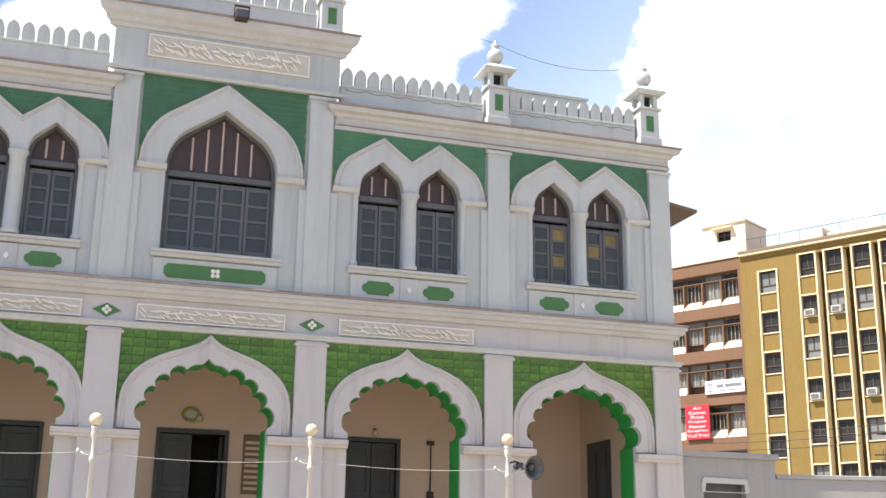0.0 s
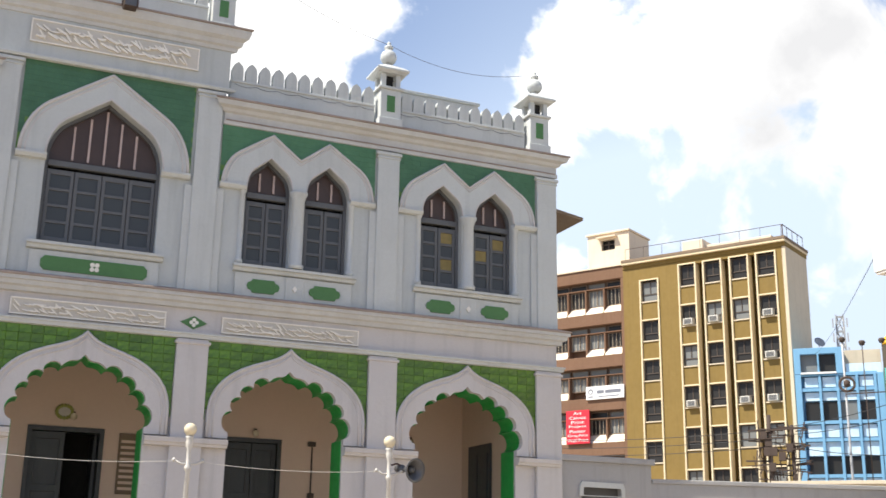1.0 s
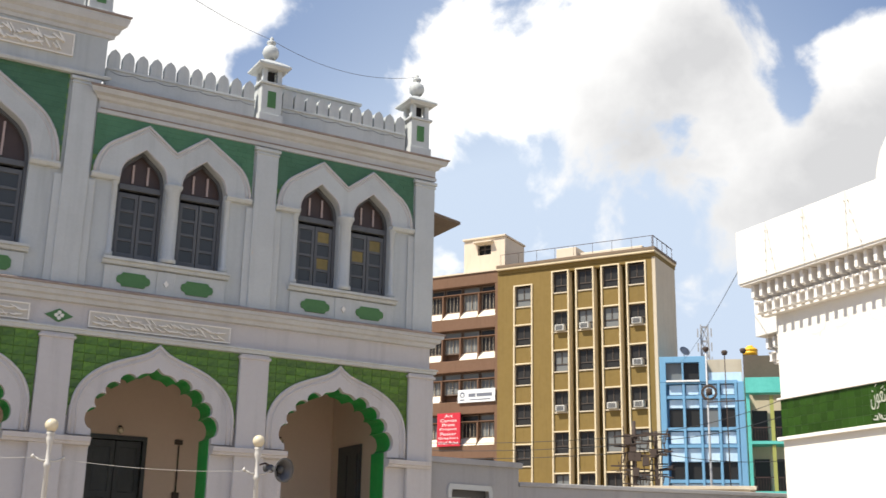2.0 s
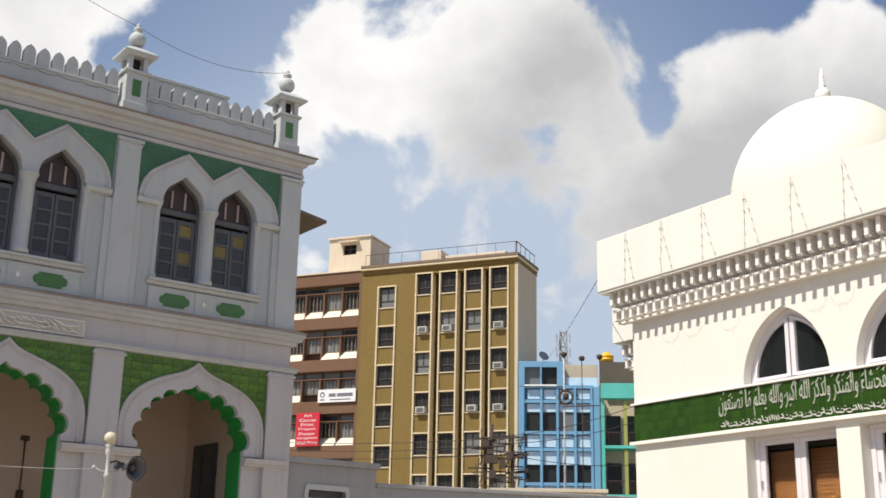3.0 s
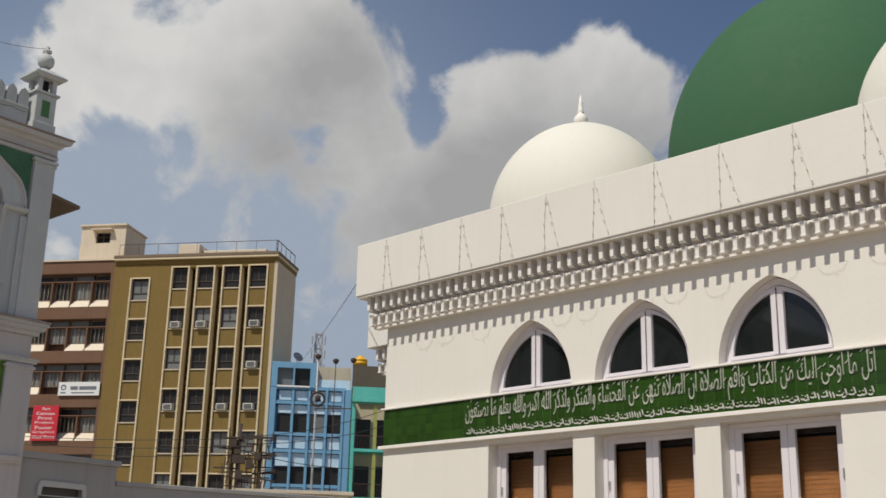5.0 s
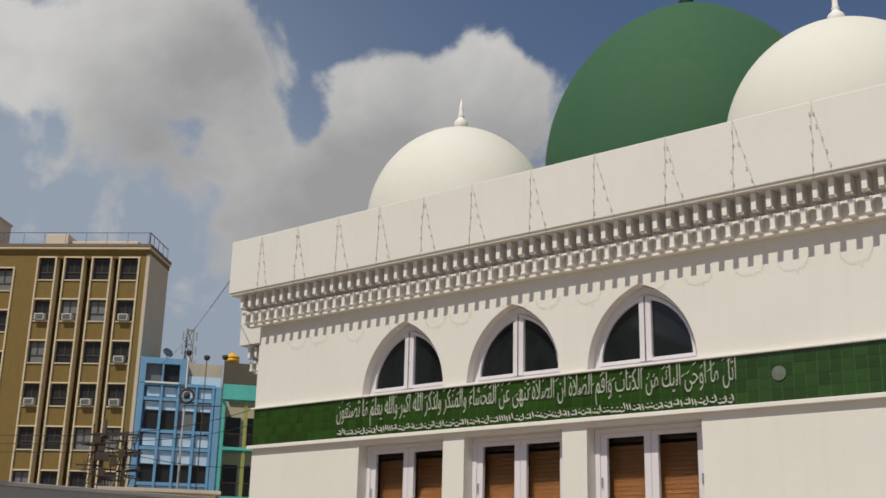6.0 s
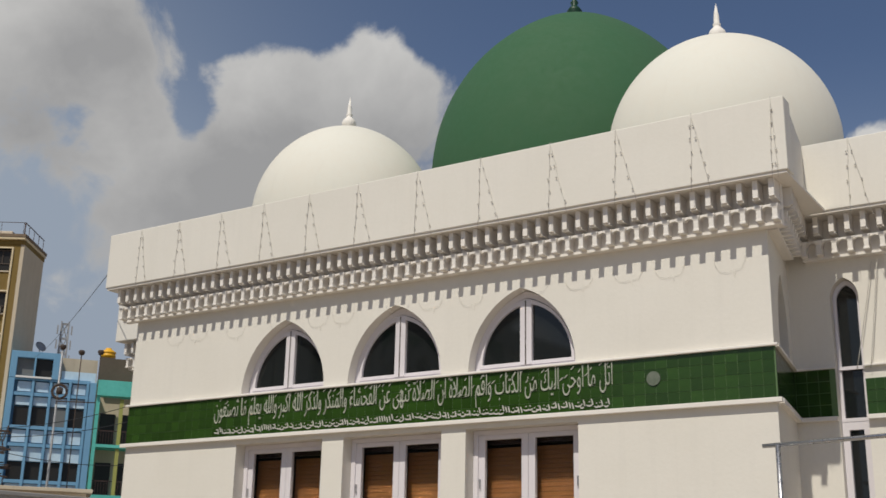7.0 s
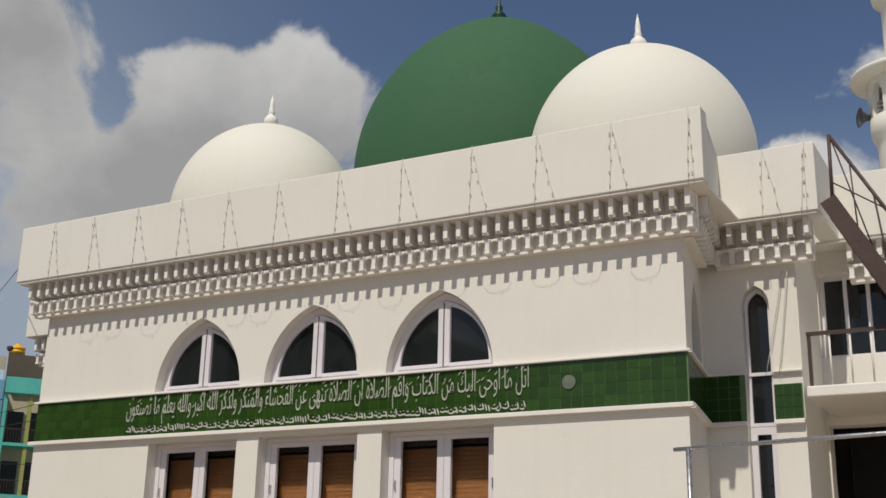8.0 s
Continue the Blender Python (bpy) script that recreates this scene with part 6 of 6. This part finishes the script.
FLOORS = [(23.78, 21.8), (20.25, 18.45), (16.9, 15.2), (13.6, 11.8), (10.2, 8.4), (6.8, 5.0)]
for k, (zt, zb) in enumerate(FLOORS):
    below = FLOORS[k + 1][0] if k + 1 < len(FLOORS) else 1.0
    part("spandrel_band", boxes((-12, -0.281, -0.05, 0.897, below, zb - 0.62)), M["brown"], brown, bevel=0.03)
    part("lintel_slab", boxes((-12, -0.281, 0.25, 0.895, zt - 0.59, zt - 0.52)), M["brown"], brown)
    for c in range(7):
        b = -0.30 - 1.62 * c
        a = b - 1.5
        win = part("window", slab(0.55, 0.66, [(a, zb), (a, zt - 0.02), (b, zt - 0.02), (b, zb)], [(a + 0.08, zb + 0.1), (a + 0.08, zt - 0.66), ((a + b) / 2 - 0.03, zt - 0.66), ((a + b) / 2 - 0.03, zb + 0.1)],
                                  [((a + b) / 2 + 0.03, zb + 0.1), ((a + b) / 2 + 0.03, zt - 0.66), (b - 0.08, zt - 0.66), (b - 0.08, zb + 0.1)], [(a + 0.08, zt - 0.46), (a + 0.08, zt - 0.1), (b - 0.08, zt - 0.1), (b - 0.08, zt - 0.46)]), M["ribbon_frame"], brown, "dusty ribbon window with grilles")
        part("pane", boxes((a + 0.02, b - 0.02, 0.60, 0.62, zb + 0.02, zt - 0.05)), M["pale_pane" if random.random() < 0.5 else "office_pane"], win)
        part("grille", boxes(*[(a + 0.12 + 0.16 * j, a + 0.14 + 0.16 * j, 0.50, 0.52, zb + 0.05, zt - 0.64) for j in range(0, 9, 2)]), M["office_side"], win)
        part("mullion", boxes((b + 0.001, b + 0.119, 0.15, 0.894, zb - 0.6, zt - 0.63)), M["brown"], brown)
        if (k, c) not in ((1, 2), (2, 2)):
            sl = bmesh.new()
            lo = [(a, -0.02, zb - 0.61), (b, -0.02, zb - 0.61), (b, 0.54, zb), (a, 0.54, zb), (a, 0.54, zb - 0.61), (b, 0.54, zb - 0.61)]
            v = [sl.verts.new(p) for p in lo]
            for f in ((0, 1, 2, 3), (0, 3, 4), (1, 5, 2), (3, 2, 5, 4), (0, 4, 5, 1)):
                sl.faces.new([v[i] for i in f])
            part("sill", sl, M["sill"], win, "sloping cream sill")
white_sign = thing("company_sign", OFFICE @ pose(-14.35, 0.02, 14.45), "white company sign board on the brown front", "sign")
part("board", boxes((-1.65, 1.6, -0.08, 0, 0, 1.0)), M["signwhite"], white_sign, bevel=0.01)
part("emblem", slab(-0.09, -0.081, [(-1.25 + 0.22 * math.cos(k * math.pi / 8), 0.6 + 0.22 * math.sin(k * math.pi / 8)) for k in range(16)], [(-1.25 + 0.12 * math.cos(k * math.pi / 8), 0.58 + 0.12 * math.sin(k * math.pi / 8)) for k in range(16)]), M["signgrey"], white_sign)
part("writing", bars([(-0.7, -0.1, 0.42, 0.68), (0.0, 1.35, 0.42, 0.68), (-1.45, -1.05, 0.16, 0.26), (-0.6, 1.2, 0.16, 0.24)], -0.081, 0.008), M["signgrey"], white_sign)
red_sign = thing("print_shop_sign", OFFICE @ pose(-16.75, 0.0, 11.15), "red print shop sign with white lettering", "sign")
part("board", boxes((-1.02, 1.02, -0.12, 0, 0, 2.56)), M["red"], red_sign, bevel=0.01)
for k, (word, w) in enumerate((("Art", 0.35), ("Canvas", 0.72), ("Print", 0.55), ("Project", 0.75), ("Poster", 0.7), ("Graphics", 0.88), ("Wall Print", 0.92))):
    z = 2.22 - 0.345 * k
    lettering("word", word, -w, w, z, z + 0.23, -0.121, M["signwhite"], red_sign, "white lettering", 0.012)
stair_head = thing("rooftop_stair_house", OFFICE @ pose(-16.3, 1.2, 24.75), "cream rooftop stair house with a small window", "building")
part("wall", slab(0.0, 0.3, [(0, 0), (0, 3.1), (3.7, 3.1), (3.7, 0)], [(1.25, 1.75), (1.25, 2.6), (2.45, 2.6), (2.45, 1.75)]), M["office_top"], stair_head)
part("body", boxes((0, 3.7, 0.8, 3.5, 0, 3.08)), M["office_top"], stair_head)
for x in (3.4, 0):
    part("side", boxes((x, x + 0.3, 0.301, 0.799, 0, 3.08)), M["office_top"], stair_head)
part("pane", boxes((1.2, 2.5, 0.4, 0.45, 1.7, 2.75)), M["office_pane"], stair_head)
part("window_bar", boxes((1.8, 1.88, 0.1, 0.2, 1.75, 2.6), (1.25, 2.45, 0.1, 0.2, 2.2, 2.26)), M["office_frame"], stair_head)
part("hood", boxes((1.0, 2.7, -0.45, -0.001, 2.72, 2.82)), M["office_top"], stair_head)
part("slab", boxes((-0.1, 3.8, -0.15, 3.6, 3.101, 3.25)), M["office_top"], stair_head, bevel=0.02)

# blue house
BLUE = pose(52.13, 60.69, 0, 0, 0, -42.7)
blue = thing("blue_shop_house", BLUE, "bright blue shop house with a grid of pale panels", "building")
part("wall", boxes((0, 5.6, 0.5, 9, 0, 14.7)), M["blue"], blue)
part("attic", slab(0.0, 0.499, [(0, 14.72), (0, 16.5), (3.2, 16.5), (3.2, 14.72)], [(0.42, 14.85), (0.42, 16.08), (1.5, 16.08), (1.5, 14.85)], [(1.62, 14.85), (1.62, 16.08), (2.68, 16.08), (2.68, 14.85)]), M["blue"], blue, bevel=0.02)
part("attic_body", boxes((0, 3.2, 0.7, 7, 14.72, 16.5)), M["blue"], blue)
aw = part("window", boxes((1.501, 1.619, 0.1, 0.3, 14.85, 16.08), (0.42, 2.68, -0.1, -0.001, 14.72, 14.84)), M["signwhite"], blue, "white-framed attic window")
part("pane", boxes((0.4, 1.5, 0.35, 0.38, 14.85, 16.1)), M["pale_pane"], aw)
part("pane", boxes((1.62, 2.7, 0.35, 0.38, 14.85, 16.1)), M["office_pane"], aw)
part("roof_wall", boxes((3.21, 5.6, 2.0, 2.3, 14.71, 16.6)), M["office_side"], blue, "unpainted roof wall")
part("roof_panel", boxes((3.3, 5.5, 0.3, 0.45, 14.71, 15.4)), M["blue_pale"], blue)
COLS = [0.46, 1.58, 2.70, 3.92, 5.06]
LINES = [14.7, 13.68, 11.5, 10.35, 8.0, 6.0, 4.0, 2.0]
for x in [0.2] + COLS[1:] + [5.4]:
    w = 0.2 if x in (0.2, 5.4) else 0.09
    part("column", boxes((x - w, x + w, 0.0, 0.499, 0, 14.7)), M["blue"], blue, bevel=0.02)
for z in LINES:
    part("beam", boxes((0.4, 5.2, 0.06, 0.498, z - 0.11, z + 0.11)), M["blue"], blue)
for k, (zt, zb) in enumerate(zip(LINES, LINES[1:])):
    for c, (xa, xb) in enumerate(zip(COLS, COLS[1:])):
        if k in (0, 2):
            part("panel", boxes((xa + 0.16, xb - 0.12, 0.22, 0.40, zb + 0.18, zt - 0.18)), M["blue_pale"], blue)
        elif k == 1:
            part("grille_panel", boxes((xa + 0.12, xb - 0.1, 0.26, 0.40, zt - 0.72, zt - 0.16)), M["blue_pale"], blue)
            part("pane", boxes((xa + 0.1, xb - 0.1, 0.36, 0.40, zb + 0.12, zt - 0.8)), M["office_pane" if (c + k) % 3 else "pale_pane"], blue)
        else:
            part("panel", boxes((xa + 0.12, xb - 0.1, 0.22, 0.40, (zt + zb) / 2 + 0.15, zt - 0.14)), M["blue_pale"], blue)
            part("pane", boxes((xa + 0.1, xb - 0.1, 0.38, 0.42, zb + 0.12, (zt + zb) / 2 + 0.1)), M["office_pane"], blue)
part("roof_hut", boxes((0.1, 1.75, 7.1, 9.0, 16.4, 17.75)), M["brick"], blue)

# turquoise house
teal = thing("turquoise_house", BLUE @ pose(5.61, 0.1, 0), "turquoise house with open balconies and olive posts", "building")
part("fascia", boxes((0, 5, -0.3, 0.6, 13.87, 14.92)), M["teal"], teal, bevel=0.02)
part("wall", boxes((0, 5, 1.6, 9, 0, 14.9)), M["office_side"], teal)
part("column", boxes((0, 0.32, -0.1, 1.59, 0, 13.86)), M["teal"], teal)
part("raw_wall", boxes((0.1, 5, 1.0, 1.3, 14.93, 16.65)), M["brick"], teal, "soot-stained raw roof wall")
for z in (10.6, 7.3, 4.0, 0.8):
    part("balcony_slab", boxes((0.321, 5, -0.2, 1.59, z - 0.15, z + 0.05)), M["teal"], teal)
    for x in (1.75, 3.6):
        part("post", boxes((x - 0.12, x + 0.12, -0.1, 0.14, z + 0.051, z + 3.1)), M["olive"], teal)
    part("opening", boxes((0.5, 1.5, 1.5, 1.599, z + 0.2, z + 2.3), (1.95, 3.3, 1.5, 1.599, z + 0.2, z + 2.3)), M["office_pane"], teal)
    rb = bmesh.new()
    for j in range(26):
        bar(rb, (0.4 + 0.18 * j, 0.0, z + 0.05), (0.4 + 0.18 * j, 0.0, z + 0.95), 0.03)
    bar(rb, (0.33, 0.0, z + 0.97), (5, 0.0, z + 0.97), 0.06)
    part("railing", rb, M["iron"], teal)
tank = thing("water_tank", BLUE @ pose(6.25, 2.6, 16.9), "orange-yellow ribbed plastic water tank on a roof", "water tank")
tk = bmesh.new()
lathe(tk, [(r * 0.8, z * 0.75) for r, z in ((0.62, 0), (0.62, 0.14), (0.65, 0.17), (0.65, 0.3), (0.62, 0.33), (0.62, 0.45), (0.65, 0.48), (0.65, 0.6), (0.60, 0.66), (0.30, 0.86), (0.24, 0.9), (0.24, 0.98), (0, 1.0))], 0, 0, 28)
part("shell", tk, M["tank"], tank)
part("stand", boxes((-0.5, 0.5, -0.5, 0.5, -2.2, 0.0)), M["brick"], tank)
dish = thing("satellite_dish", BLUE @ pose(1.6, 7.6, 17.75), "grey satellite dish on a roof", "satellite dish")
db = bmesh.new()
lathe(db, [(0.0, 0.0), (0.2, 0.03), (0.42, 0.13), (0.42, 0.15), (0.2, 0.06), (0.0, 0.03)], 0, 0, 20)
bmesh.ops.transform(db, matrix=pose(0, 0, 0.5, 60, 0, 35), verts=db.verts)
part("reflector", db, M["pole"], dish)
part("mast", bar(bmesh.new(), (0, 0, 0), (0, 0, 0.5), 0.06), M["pole"], dish)
mast = thing("lattice_mast", BLUE @ pose(3.3, 40, 0), "grey lattice radio mast far behind the roofs", "mast")
for sx, sy in ((-1, -1), (1, -1), (1, 1), (-1, 1)):
    part("leg", bar(bmesh.new(), (sx * 0.8, sy * 0.8, 0), (sx * 0.35, sy * 0.35, 27.2), 0.14), M["pole"], mast)
lat = bmesh.new()
for k in range(18):
    z0, z1 = 1.5 * k, 1.5 * (k + 1)
    w0, w1 = 0.8 - 0.0192 * z0, 0.8 - 0.0192 * z1
    for a, b in (((-1, -1), (1, -1)), ((1, -1), (1, 1)), ((1, 1), (-1, 1)), ((-1, 1), (-1, -1))):
        bar(lat, (a[0] * w0, a[1] * w0, z0), (b[0] * w1, b[1] * w1, z1), 0.09)
        bar(lat, (a[0] * w1, a[1] * w1, z1), (b[0] * w1, b[1] * w1, z1), 0.09)
part("lattice", lat, M["pole"], mast)
part("antenna", boxes(*[(x, x + 0.14, -0.8, -0.66, z, z + 0.9) for x in (-0.75, 0.6) for z in (22.8, 24.3, 25.8)]), M["pole"], mast)

# street poles
sl = thing("street_lamp", BLUE @ pose(3.15, -6.0, 0), "tall grey street pole with floodlights and a ring", "street lamp")
sp = bmesh.new()
lathe(sp, [(0.10, 0), (0.08, 6), (0.06, 15.7), (0.0, 15.75)], 0, 0, 12)
part("pole", sp, M["pole"], sl)
for x, z in ((0.0, 15.75), (1.15, 15.5), (2.3, 15.6)):
    fb = bmesh.new()
    if x:
        tube(fb, [(x, 0, 6.0), (x, 0, z)], 0.032)
    lathe(fb, [(0.0, z - 0.12), (0.14, z - 0.08), (0.21, z + 0.1), (0.16, z + 0.2), (0, z + 0.24)], x, 0, 14)
    part("floodlight", fb, M["rust"], sl)
rg = bmesh.new()
for rad in (0.46, 0.40):
    tube(rg, [(0.1 + rad * math.cos(a), -0.2, 13.0 + rad * math.sin(a)) for a in (2 * math.pi * k / 24 for k in range(25))], 0.05)
part("ring", rg, M["rust"], sl)
part("bracket", bar(bmesh.new(), (0, -0.2, 12.4), (2.3, 0, 12.5), 0.06), M["rust"], sl)
part("lantern", lathe(bmesh.new(), [(0, 12.8), (0.2, 12.9), (0.2, 13.2), (0, 13.3)], 0.1, -0.2, 12), M["rust"], sl)
util = thing("utility_pole", BLUE @ pose(-1.4, -8.0, 0), "rusty utility pole hung with cable clutter", "utility pole")
up = bmesh.new()
lathe(up, [(0.16, 0), (0.12, 11.0), (0, 11.05)], 0, 0, 10)
lathe(up, [(0.14, 0), (0.11, 10.4), (0, 10.45)], 1.3, 0.2, 10)
part("pole", up, M["rust"], util)
random.seed(33)
cl = bmesh.new()
for k in range(90):
    x, y, z = random.uniform(-0.9, 2.0), random.uniform(-0.4, 0.6), random.uniform(6.6, 10.3)
    d = random.uniform(0.3, 0.9)
    if random.random() < 0.5:
        bar(cl, (x - d, y, z), (x + d, y, z + random.uniform(-0.15, 0.15)), random.uniform(0.04, 0.11))
    else:
        bar(cl, (x, y, z - d * 0.6), (x + random.uniform(-0.2, 0.2), y, z + d * 0.6), random.uniform(0.04, 0.10))
for k in range(7):
    x, z = random.uniform(-0.6, 1.6), random.uniform(6.8, 9.6)
    box(cl, x - 0.2, x + 0.2, -0.3, 0.1, z, z + 0.5)
tagged(part("cable_clutter", cl, M["rust"], util, "tangled cables and fittings"), kind="stuff")


# wires over the street
def world_cable(a, b, drop, r, label):
    cable("cable", sag(a, b, drop), r, M["wire"], label)


hall_corner = hall_pose @ Vector((W0 - OUT, -OUT + 0.3, 6.9))
world_cable(tuple(hall_corner), tuple((BLUE @ pose(1.0, 6.0, 17.0)).translation), 0.4, 0.007, "black cable from the hall to the roofs")
for k, z in enumerate((13.2, 12.1, 9.0)):
    world_cable(tuple((BLUE @ pose(-1.4, -8, 10.2 - 0.4 * k)).translation), tuple((BLUE @ pose(9.0, -5.0, z)).translation), 0.5, 0.022, "thin black cable strung over the street")
    world_cable(tuple((BLUE @ pose(-1.4, -8, 10.1 - 0.5 * k)).translation), tuple((BLUE @ pose(-30.0, -2.0, 11.5 - 0.5 * k)).translation), 0.7, 0.02, "thin black cable strung over the street")
# low roofs and awnings just over the compound wall
for x, y, w, z, mat, lab in ((2.2, -14, 6.0, 6.6, "office_side", "pale flat roof of a low shop"), (6.5, -18, 3.0, 5.8, "signwhite", "pale flat roof of a low shop")):
    sh = thing("low_shop", BLUE @ pose(x, y, 0), lab, "building")
    part("wall", boxes((-w / 2, w / 2, 0.2, 4.0, 0, z - 0.2)), M[mat], sh)
    part("roof", boxes((-w / 2 - 0.3, w / 2 + 0.3, -0.4, 4.4, z - 0.19, z)), M[mat], sh, bevel=0.02)
